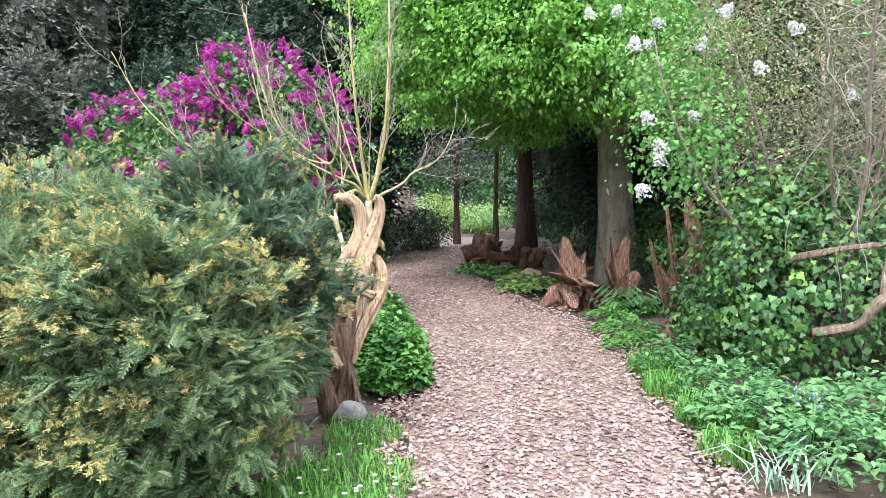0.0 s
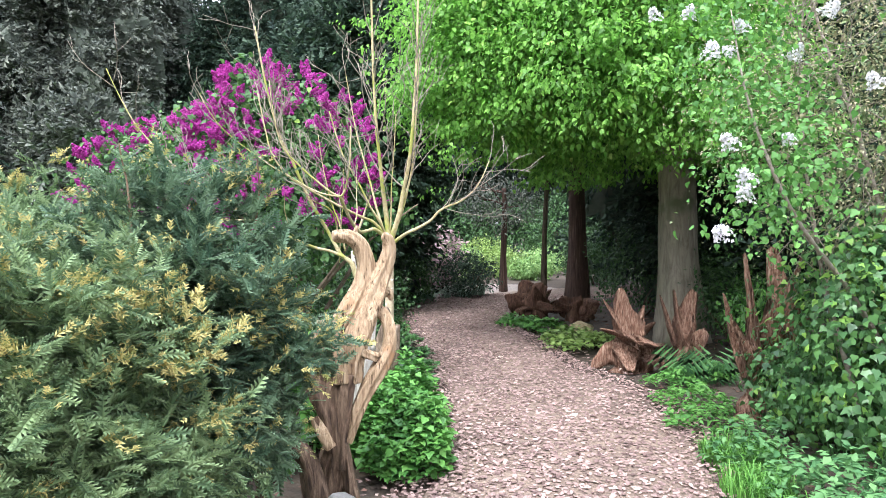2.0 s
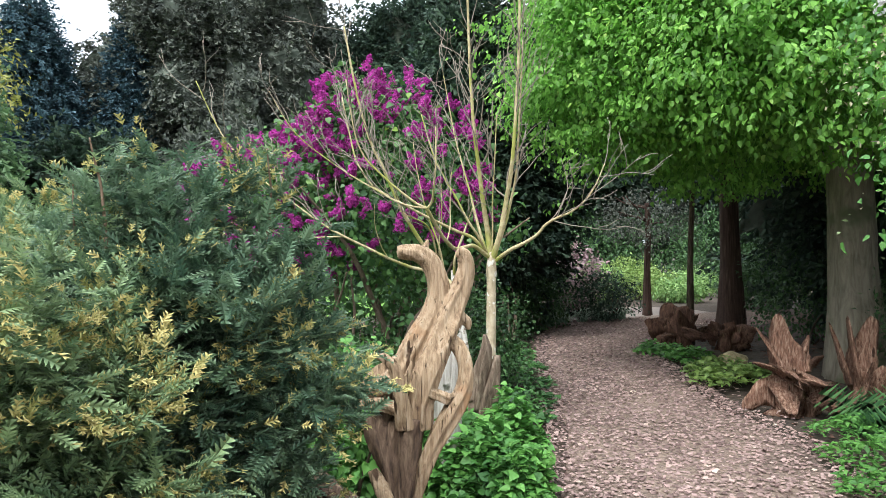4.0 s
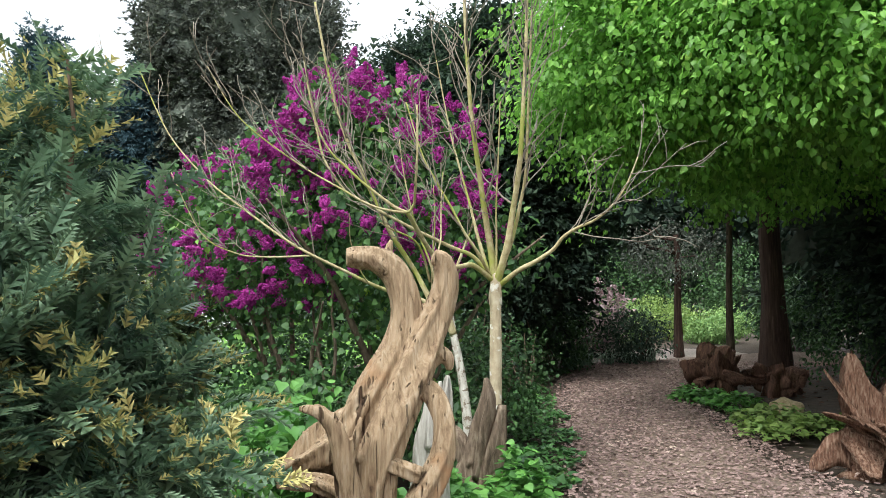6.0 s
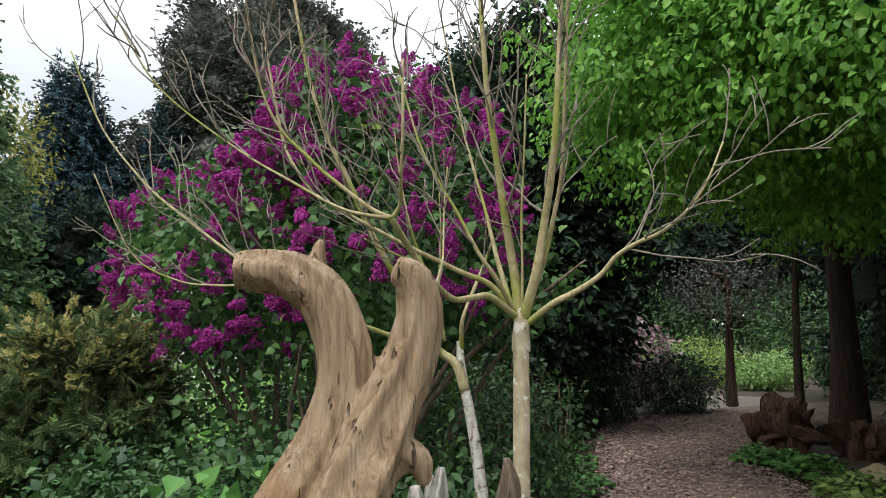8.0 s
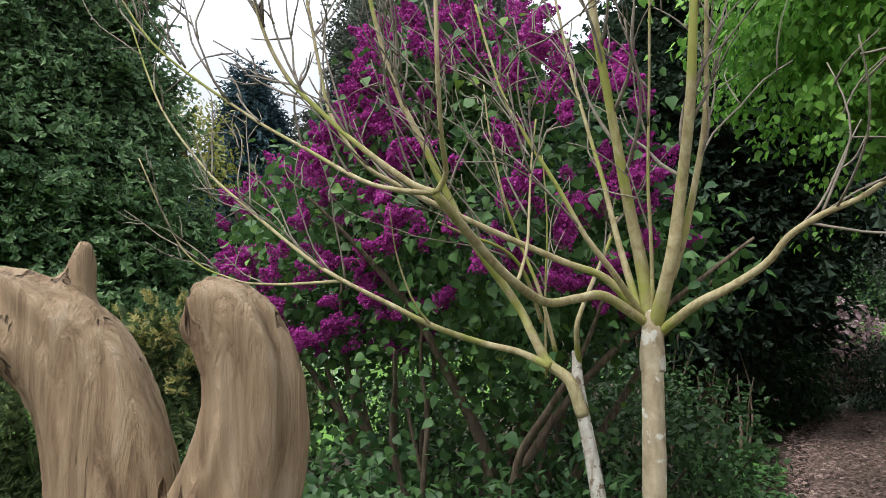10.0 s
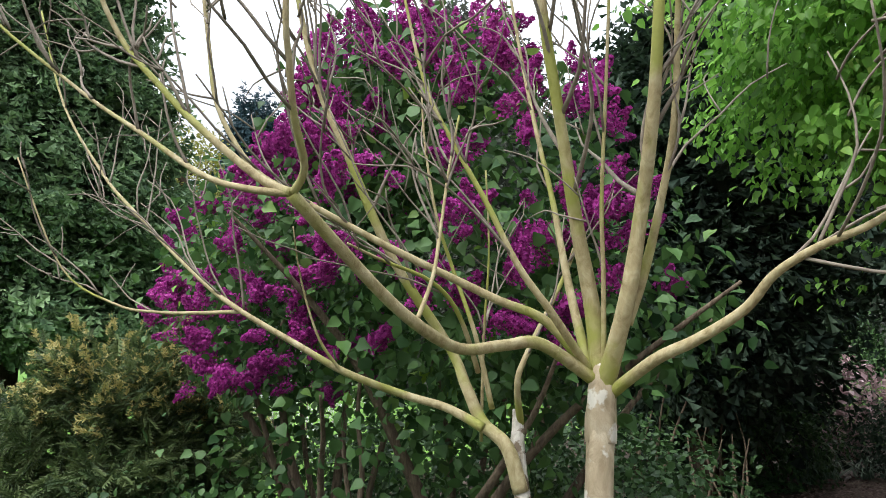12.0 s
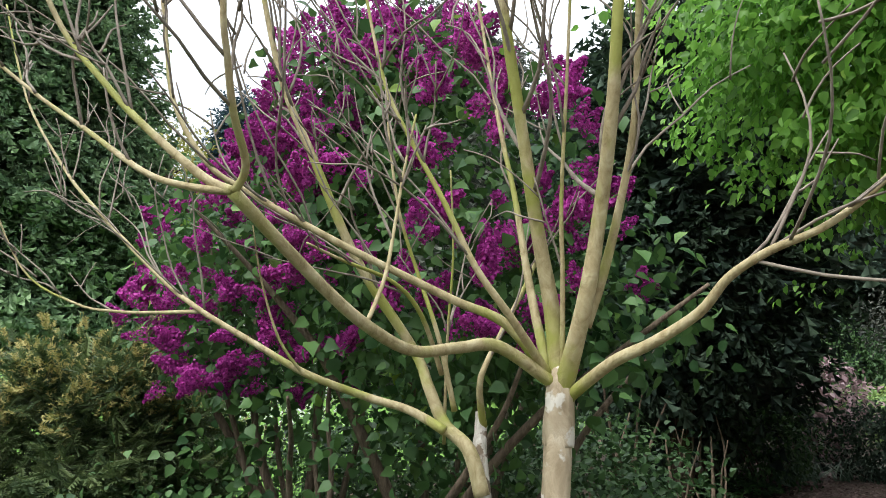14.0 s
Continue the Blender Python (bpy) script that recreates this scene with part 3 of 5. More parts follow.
# ---- driftwood stump ----
def driftwood_stump():
    rng = np.random.default_rng(21)
    o = Vector((-0.62, 5.05, 0))
    root = thing("driftwood_stump", "weathered twisted tree stump with two upright prongs", "stump", "", tuple(o))

    def t(points, radii, sides=20, flutes=0.5, twist=1.5, lump=0.12, girth=0.8):
        return tube([Vector(p) - o for p in points], [r * girth for r in radii], sides, flutes, rng, twist, lump)

    def fused(name, tubes, mat, label="", voxel=0.006):
        ob = part(name, tube_mesh(name, tubes), mat, root, label)
        rm = ob.modifiers.new("fuse", "REMESH")
        rm.mode, rm.voxel_size, rm.use_smooth_shade = "VOXEL", voxel, True
        return ob
    # two strands that part into the prongs, with a long groove between them
    fused("body", [
        t([(-0.72, 5.0, 0.7), (-0.715, 5.0, 0.82), (-0.685, 5.01, 0.93), (-0.635, 5.04, 1.04), (-0.585, 5.08, 1.15), (-0.56, 5.1, 1.26), (-0.568, 5.1, 1.35), (-0.598, 5.09, 1.425), (-0.645, 5.06, 1.462), (-0.69, 5.03, 1.468), (-0.725, 5.01, 1.468)],
          [0.05, 0.075, 0.082, 0.08, 0.074, 0.066, 0.063, 0.058, 0.05, 0.044, 0.034], 44, 0.34, 1.4, 0.08),
        t([(-0.6, 4.96, 0.66), (-0.605, 4.965, 0.78), (-0.58, 4.98, 0.9), (-0.54, 5.02, 1.02), (-0.505, 5.07, 1.13), (-0.475, 5.11, 1.23), (-0.445, 5.135, 1.32), (-0.428, 5.135, 1.395), (-0.435, 5.12, 1.45), (-0.46, 5.1, 1.468)],
          [0.06, 0.075, 0.082, 0.084, 0.078, 0.066, 0.056, 0.047, 0.042, 0.028], 44, 0.36, 1.2, 0.08),
        t([(-0.675, 5.02, 0.94), (-0.738, 5.0, 0.9), (-0.798, 4.97, 0.85), (-0.865, 4.94, 0.8), (-0.9, 4.92, 0.775)], [0.075, 0.085, 0.088, 0.066, 0.03], 26, 0.7, 0.8, 0.2),
        t([(-0.47, 5.1, 1.16), (-0.425, 5.12, 1.14), (-0.415, 5.12, 1.1)], [0.05, 0.032, 0.012], 12, 0.5),
        t([(-0.63, 5.1, 1.44), (-0.615, 5.1, 1.495), (-0.605, 5.1, 1.525)], [0.03, 0.016, 0.006], 10, 0.5),
    ], M_DRIFT)
    fused("side_root", [t([(-0.5, 5.06, 1.06), (-0.452, 5.06, 1.03), (-0.415, 5.05, 0.95), (-0.418, 5.03, 0.85), (-0.455, 5.0, 0.76), (-0.52, 4.97, 0.64), (-0.58, 4.95, 0.5), (-0.63, 4.94, 0.34)],
                          [0.05, 0.042, 0.04, 0.044, 0.048, 0.052, 0.05, 0.036], 26, 0.55)], M_DRIFT, "curved side root joined to the stump")
    fused("curled_root", [t([(-0.65, 4.9, 0.68), (-0.66, 4.87, 0.8), (-0.672, 4.85, 0.9), (-0.69, 4.835, 0.965), (-0.732, 4.82, 1.006), (-0.79, 4.82, 1.012)], [0.055, 0.046, 0.036, 0.029, 0.022, 0.009], 22, 0.5),
                          t([(-0.665, 4.87, 0.84), (-0.625, 4.86, 0.94), (-0.61, 4.86, 0.99)], [0.03, 0.018, 0.006], 12, 0.6)], M_DRIFT, "curled root end")
    fused("cross_root", [t([(-0.885, 4.85, 0.775), (-0.83, 4.86, 0.785), (-0.76, 4.87, 0.78), (-0.67, 4.88, 0.755)], [0.016, 0.03, 0.036, 0.04], 20, 0.7),
                         t([(-0.67, 4.92, 0.875), (-0.6, 4.93, 0.85), (-0.54, 4.95, 0.825), (-0.47, 4.98, 0.8)], [0.03, 0.034, 0.03, 0.03], 20, 0.8)], M_DRIFT, "broken roots lying across the stump")
    fused("rotten_base", [t([(-0.72, 4.95, -0.05), (-0.7, 4.95, 0.12), (-0.68, 4.95, 0.3), (-0.7, 4.96, 0.48), (-0.72, 4.97, 0.64), (-0.7, 4.98, 0.76)], [0.085, 0.065, 0.072, 0.1, 0.12, 0.09], 34, 0.9),
                          t([(-0.83, 4.9, 0.72), (-0.78, 4.9, 0.6), (-0.72, 4.9, 0.46), (-0.69, 4.91, 0.3)], [0.05, 0.055, 0.05, 0.04], 20, 0.8),
                          t([(-0.62, 4.92, 0.72), (-0.64, 4.91, 0.56), (-0.67, 4.91, 0.4), (-0.66, 4.92, 0.2)], [0.05, 0.046, 0.05, 0.05], 20, 0.8),
                          t([(-0.58, 4.91, -0.05), (-0.61, 4.92, 0.12), (-0.66, 4.93, 0.33)], [0.045, 0.04, 0.05], 14, 0.9),
                          t([(-0.8, 4.93, -0.05), (-0.77, 4.94, 0.12), (-0.72, 4.95, 0.3)], [0.045, 0.04, 0.05], 14, 0.9)], M_DRIFT_DARK, "dark rotten hollow base", 0.007)
    fused("fallen_root", [t([(-0.79, 4.84, 0.5), (-0.745, 4.83, 0.42), (-0.69, 4.82, 0.34)], [0.028, 0.042, 0.034], 18, 0.5)], M_DRIFT, "pale broken root end")
    return root


driftwood_stump()


def small_stub(name, label, tubes, at, seed, mat):
    rng = np.random.default_rng(seed)
    o = Vector((at[0], at[1], 0))
    th = thing(name, label, "stump", "", tuple(o))
    for k, (pts, rad) in enumerate(tubes):
        part("wood" if k == 0 else "root", tube_mesh("wood", [tube([Vector(p) - o for p in pts], rad, 14, 1.0, rng, 0.8, 0.2)]), mat, th)
    return th


small_stub("broken_stub", "bleached broken branch stub standing behind the stump", [([(-0.72, 5.8, -0.05), (-0.7, 5.8, 0.4), (-0.685, 5.8, 0.75), (-0.675, 5.8, 0.9)], [0.05, 0.055, 0.052, 0.04]),
           ([(-0.7, 5.78, 0.7), (-0.695, 5.78, 0.85), (-0.7, 5.78, 0.95)], [0.035, 0.03, 0.01]), ([(-0.655, 5.79, 0.7), (-0.645, 5.79, 0.88), (-0.63, 5.79, 1.0)], [0.032, 0.026, 0.006]), ([(-0.68, 5.82, 0.8), (-0.672, 5.82, 0.97)], [0.03, 0.008])], (-0.7, 5.8), 22, M_STUB)
small_stub("old_root_wad", "gnarled old root at the foot of the pale trunks", [([(-0.72, 6.6, -0.06), (-0.71, 6.6, 0.3), (-0.69, 6.6, 0.55), (-0.68, 6.62, 0.72)], [0.17, 0.12, 0.085, 0.03]),
           ([(-0.72, 6.55, 0.4), (-0.68, 6.52, 0.65), (-0.65, 6.52, 0.8), (-0.655, 6.53, 0.9)], [0.06, 0.045, 0.032, 0.01]), ([(-0.66, 6.55, 0.3), (-0.6, 6.55, 0.55), (-0.575, 6.56, 0.76)], [0.06, 0.05, 0.02]), ([(-0.76, 6.55, 0.45), (-0.83, 6.55, 0.6), (-0.88, 6.56, 0.6)], [0.06, 0.04, 0.015])], (-0.7, 6.55), 23, M_WAD)


# ---- bare young tree with two pale trunks ----
def pollard_tree():
    rng = np.random.default_rng(31)
    o = Vector((-0.68, 6.95, 0))
    tree = thing("bare_tree", "bare young tree with two pale trunks and spreading leafless branches", "tree", "", tuple(o))

    def limb(points, r0, r1, name="limb", mat=M_BRANCH, twigs=4, tl=0.45, sides=9):
        loc = [Vector(p) - o for p in points]
        n = len(loc)
        rad = [0.87 * (r0 + (r1 - r0) * (i / (n - 1)) ** 0.8) for i in range(n)]
        ob = part(name, tube_mesh(name, [tube(loc, rad, sides, 0.12, rng, 0.0, 0.08)]), mat, tree)
        tw = []
        for _ in range(int(twigs * 1.7)):
            i = int(rng.integers(max(1, n // 2), n))
            p = loc[i - 1].lerp(loc[i], rng.uniform())
            d = (loc[i] - loc[i - 1]).normalized() + Vector(rng.normal(0, 0.45, 3)) + Vector((0, 0, 0.35))
            w = wander(rng, p, d, tl * rng.uniform(0.5, 1.3), 4, 0.18, 0.06)
            tw.append(tube(w, list(np.linspace(max(0.0035, rad[i] * 0.5), 0.0018, 5)), 5, 0, None))
            for _ in range(2):
                q = Vector(w[2]).lerp(Vector(w[4]), rng.uniform(0, 0.9))
                e = d.normalized() + Vector(rng.normal(0, 0.5, 3)) + Vector((0, 0, 0.3))
                tw.append(tube(wander(rng, q, e, tl * rng.uniform(0.25, 0.6), 3, 0.2), [0.0028, 0.0024, 0.002, 0.0014], 4, 0, None))
        if tw:
            part("twiggy_growth", tube_mesh("twiggy_growth", tw), M_TWIG, ob, kind="stuff")
        return ob
    LIMBS(limb)
    fork = [Vector((-0.688, 6.915 + 0.05 * dz, 1.36 + dz)) - o for dz in (-0.1, -0.04, 0.02, 0.06, 0.085)]
    part("fork", tube_mesh("fork", [tube(fork, [0.033, 0.037, 0.036, 0.027, 0.01], 18, 0.25, rng, 0, 0.15)]), M_TRUNK_PALE, tree)
    return tree


def LIMBS(limb):
    f = (-0.69, 6.92, 1.36)
    limb([(-0.68, 6.78, -0.05), (-0.675, 6.8, 0.5), (-0.68, 6.86, 0.95), f], 0.043, 0.037, "trunk", M_TRUNK_PALE, 0, sides=16)
    limb([f, (-0.61, 6.87, 1.58), (-0.57, 6.86, 1.78), (-0.52, 6.8, 1.99), (-0.485, 6.75, 2.25), (-0.45, 6.74, 2.8), (-0.44, 6.75, 3.4)], 0.029, 0.008, twigs=12)
    limb([(-0.622, 6.905, 1.535), (-0.581, 6.905, 1.648), (-0.543, 6.908, 1.8), (-0.497, 6.883, 2.0), (-0.47, 6.84, 2.3), (-0.43, 6.8, 2.9)], 0.017, 0.006, twigs=7)
    limb([f, (-0.71, 6.92, 1.56), (-0.73, 6.87, 1.77), (-0.75, 6.81, 2.03), (-0.77, 6.74, 2.34), (-0.79, 6.72, 2.8), (-0.8, 6.7, 3.4)], 0.027, 0.008, twigs=12)
    limb([(-0.72, 6.92, 1.42), (-0.8, 6.97, 1.65), (-0.86, 7.01, 1.86), (-0.93, 7.04, 2.09), (-1.0, 7.08, 2.33), (-1.08, 7.06, 2.8)], 0.015, 0.004, twigs=5)
    limb([(-0.67, 6.92, 1.37), (-0.54, 6.85, 1.455), (-0.44, 6.82, 1.5), (-0.34, 6.79, 1.56), (-0.28, 6.77, 1.625), (-0.2, 6.74, 1.67), (-0.1, 6.72, 1.71), (-0.01, 6.7, 1.78), (0.06, 6.7, 1.88), (0.12, 6.7, 2.02)], 0.018, 0.004, twigs=6)
    limb([(-0.715, 6.914, 1.42), (-0.8, 6.854, 1.537), (-0.9, 6.796, 1.586), (-1.003, 6.727, 1.642), (-1.133, 6.625, 1.717), (-1.319, 6.497, 1.835), (-1.407, 6.441, 1.905), (-1.5, 6.406, 2.056), (-1.548, 6.402, 2.231), (-1.6, 6.39, 2.5)], 0.016, 0.005, twigs=7)
    limb([(-0.698, 6.905, 1.4), (-0.777, 6.779, 1.483), (-0.821, 6.681, 1.479), (-0.86, 6.562, 1.469), (-0.882, 6.433, 1.515), (-0.902, 6.315, 1.587), (-0.919, 6.112, 1.722)], 0.018, 0.013, twigs=0)
    limb([(-0.919, 6.112, 1.722), (-1.0, 6.087, 1.733), (-1.098, 6.066, 1.765), (-1.261, 6.05, 1.859), (-1.445, 6.014, 1.973), (-1.7, 5.91, 2.19), (-1.85, 5.85, 2.45)], 0.009, 0.003, twigs=7, tl=0.3)
    limb([(-0.919, 6.112, 1.722), (-0.981, 6.096, 1.752), (-1.094, 6.056, 1.845), (-1.188, 6.03, 1.934), (-1.286, 5.999, 2.045), (-1.33, 5.95, 2.2), (-1.36, 5.9, 2.5)], 0.011, 0.004, twigs=9, tl=0.3)
    limb([(-0.917, 6.113, 1.722), (-0.885, 6.106, 1.762), (-0.858, 6.051, 1.829), (-0.839, 6.015, 1.905), (-0.824, 5.988, 1.981), (-0.82, 5.98, 2.2)], 0.009, 0.005, twigs=4, tl=0.25)
    limb([(-0.881, 6.431, 1.521), (-0.869, 6.466, 1.612), (-0.878, 6.504, 1.721), (-0.886, 6.54, 1.849), (-0.887, 6.579, 1.985)], 0.006, 0.003, twigs=3, tl=0.25)
    limb([(-0.682, 6.914, 1.42), (-0.671, 6.887, 1.636), (-0.664, 6.86, 1.826), (-0.642, 6.833, 2.081), (-0.62, 6.81, 2.4)], 0.008, 0.004, twigs=3)
    limb([(-0.71, 6.9, 1.42), (-0.75, 6.78, 1.55), (-0.81, 6.72, 1.66), (-0.88, 6.69, 1.81), (-0.96, 6.66, 1.96), (-1.03, 6.64, 2.11), (-1.12, 6.65, 2.4)], 0.013, 0.004, twigs=6)
    limb([(-0.83, 6.98, -0.05), (-0.87, 7.0, 0.4), (-0.93, 7.06, 0.8), (-1.02, 7.13, 1.15), (-1.035, 7.155, 1.24), (-1.04, 7.16, 1.3)], 0.042, 0.016, "trunk", M_TRUNK_WHITE, 0, sides=14)
    limb([(-1.0, 7.11, 1.08), (-1.04, 7.1, 1.2), (-1.12, 7.1, 1.26), (-1.18, 7.1, 1.36), (-1.24, 7.1, 1.47), (-1.36, 6.96, 1.73), (-1.48, 6.87, 2.05), (-1.57, 6.83, 2.26), (-1.66, 6.8, 2.6), (-1.75, 6.78, 3.1)], 0.028, 0.008, twigs=10)
    limb([(-1.09, 7.05, 1.25), (-1.2, 7.03, 1.3), (-1.32, 6.99, 1.33), (-1.43, 6.86, 1.39), (-1.57, 6.79, 1.47), (-1.76, 6.73, 1.57), (-1.93, 6.71, 1.67), (-2.25, 6.68, 1.9), (-2.44, 6.67, 2.05), (-2.69, 6.64, 2.34), (-2.9, 6.63, 2.75)], 0.017, 0.004, twigs=9)
    limb([(-1.755, 6.74, 1.562), (-1.897, 6.694, 1.556), (-2.036, 6.648, 1.557), (-2.179, 6.596, 1.581), (-2.35, 6.506, 1.696), (-2.484, 6.403, 2.05)], 0.008, 0.003, twigs=3, tl=0.3)
    limb([(-1.03, 7.16, 1.26), (-1.01, 7.1, 1.37), (-0.99, 7.11, 1.45), (-0.93, 7.24, 1.69), (-0.9, 7.24, 1.77)], 0.013, 0.006, twigs=2)
    limb([(-1.44, 6.85, 1.393), (-1.473, 6.783, 1.486), (-1.502, 6.733, 1.641), (-1.476, 6.663, 1.789)], 0.006, 0.002, twigs=0)
    limb([(-1.092, 7.103, 1.3), (-1.122, 7.056, 1.503), (-1.19, 7.034, 1.695), (-1.22, 6.982, 1.854), (-1.263, 6.974, 2.076), (-1.29, 6.986, 2.26)], 0.01, 0.003, twigs=3)
    limb([(-1.15, 7.12, 1.4), (-1.157, 7.018, 1.564), (-1.185, 6.916, 1.651), (-1.261, 6.784, 1.701), (-1.297, 6.686, 1.735)], 0.01, 0.004, twigs=3)
    limb([(-1.15, 7.143, 1.2), (-1.13, 7.114, 1.505), (-1.104, 7.092, 1.747), (-1.098, 7.055, 1.988)], 0.006, 0.003, twigs=2)


pollard_tree()


# ---- lilac ----
def panicle(rng, n, axis, base, length, girth):
    """Florets of one lilac panicle: places and outward ways."""
    z = rng.uniform(0, 1, n) ** 0.85
    a = rng.uniform(0, 6.28, n)
    r = girth * (1 - z ** 1.6 * 0.85) * rng.uniform(0.6, 1.08, n) * (1 + 0.22 * np.sin(z * 15 + a * 3))
    turn = np.array(Vector(axis).to_track_quat("Z", "Y").to_matrix())
    return np.column_stack([r * np.cos(a), r * np.sin(a), z * length]) @ turn.T + base, np.column_stack([np.cos(a), np.sin(a), 0.15 + z]) @ turn.T


def lilac():
    rng = np.random.default_rng(41)
    o = np.array((-2.22, 8.15, 0))
    bush = thing("lilac_bush", "large lilac bush covered in deep purple flower heads", "shrub", "", tuple(o))
    # lobes: centre, radii, leaf clumps, flower bunches, lowest flowers
    lobes = [((0.42, -0.1, 1.95), (0.74, 0.7, 0.95), 560, 80, 1.45), ((0.1, -0.3, 2.52), (0.36, 0.36, 0.5), 170, 38, 1.9), ((-0.53, -0.2, 1.8), (0.62, 0.5, 0.66), 280, 56, 1.25), ((-1.4, 0.42, 1.83), (0.75, 0.5, 0.64), 330, 82, 1.25),
             ((-0.68, 0.2, 2.25), (0.5, 0.4, 0.4), 120, 24, 1.5), ((1.12, -0.1, 1.66), (0.4, 0.38, 0.36), 110, 5, 1.5), ((-0.3, 0.0, 0.8), (1.2, 0.6, 0.66), 240, 0, 0)]
    shells = [shell(rng, n, c, r, 0.2, 0.6, 1.9, 0.3, 4.0 + c[0]) for c, r, n, _, _ in lobes]
    P, out = np.concatenate([q[0] for q in shells]), np.concatenate([q[1] for q in shells])
    LP, D = clump_leaves(rng, P, out, 8, 0.1, 0.45, 0.5)
    part("leaves", scatter("leaves", LP, D, rng.uniform(0.035, 0.075, len(LP)), HEART, np.repeat(out, 8, axis=0) * 0.6 + (0, 0, 0.5), rng, 0.5), M_LILAC_LEAF, bush, kind="stuff")
    for _ in range(20):
        a = rng.uniform(0, 6.28)
        lean = rng.uniform(0.15, 0.5)
        pts = wander(rng, (0.4 * math.cos(a), 0.25 * math.sin(a), -0.05), (math.cos(a) * lean, math.sin(a) * lean * 0.6, 1), rng.uniform(1.4, 2.4), 6, 0.13)
        part("stem", tube_mesh("stem", [tube(pts, list(np.linspace(rng.uniform(0.018, 0.045), 0.006, 7)), 8, 0.2, rng)]), M_LILAC_BARK, bush)
    # flower bunches: a few shapes, shared
    petals = (np.array([(-0.5, 0, 0), (0, -0.42, 0.14), (0.5, 0, 0), (0, 0.5, 0.16)]), np.array([(0, 1, 2), (0, 2, 3)]))
    heads = []
    for k in range(7):
        Pf, Df = [], []
        for j in range(2 + k % 2):
            p, d = panicle(rng, 250, (rng.normal(0, 0.55), rng.normal(0, 0.55), 1), rng.normal(0, 0.1, 3), rng.uniform(0.7, 1.05), rng.uniform(0.24, 0.32))
            Pf.append(p)
            Df.append(d)
        Pf, Df = np.concatenate(Pf), np.concatenate(Df)
        heads.append(scatter("flower_head", Pf, unit(rng.normal(size=Pf.shape)), 0.105 * rng.uniform(0.7, 1.2, len(Pf)), petals, Df, rng, 0.45))
        heads[-1].materials.append(M_LILAC)
    n = 0
    small_P, small_D = [], []
    placed = []
    for c, r, _, quota, low in lobes[:6]:
        P, out = shell(rng, 1500, c, np.array(r) * 1.05, 0.2, 0.93, 1.9, low, 4.0 + c[0])
        got = extra = 0
        for p, q in zip(P, out):
            if q[1] > 0.45 or noise.noise(Vector(p) * 1.7 + Vector((7, 0, 0))) < -0.22:
                continue
            if any((p[0] - b[0]) ** 2 + (p[1] - b[1]) ** 2 + (p[2] - b[2]) ** 2 < 0.0085 for b in placed):
                continue
            if any(((p - np.array(l[0])) / np.array(l[1]) @ ((p - np.array(l[0])) / np.array(l[1]))) < 0.6 for l in lobes[:6]):
                continue
            d = Vector(q) * 0.9 + Vector(rng.normal(0, 0.4, 3)) + Vector((0, 0, 0.3))
            if got < quota:
                h = new("flower_head", heads[n % 7])
                s = rng.uniform(0.11, 0.165)
                h.matrix_basis = Matrix.Translation(Vector(p)) @ d.to_track_quat("Z", "Y").to_matrix().to_4x4() @ Matrix.Rotation(rng.uniform(0, 6.28), 4, "Z") @ Matrix.Diagonal((s, s, s, 1))
                h.parent = bush
                got += 1
                n += 1
            elif extra < quota * 0.35:
                f, g = panicle(rng, 170, d, np.zeros(3), 1.0, 0.3)
                small_P.append(p + f * 0.12)
                small_D.append(g)
                extra += 1
            else:
                break
            placed.append(p)
    # the heads behind and between these, too close to tell apart
    Pk, Dk = np.concatenate(small_P), np.concatenate(small_D)
    part("blossom", scatter("blossom", Pk, unit(rng.normal(size=Pk.shape)), 0.014, petals, Dk, rng, 0.5), M_LILAC, bush, kind="stuff")
    return bush


lilac()


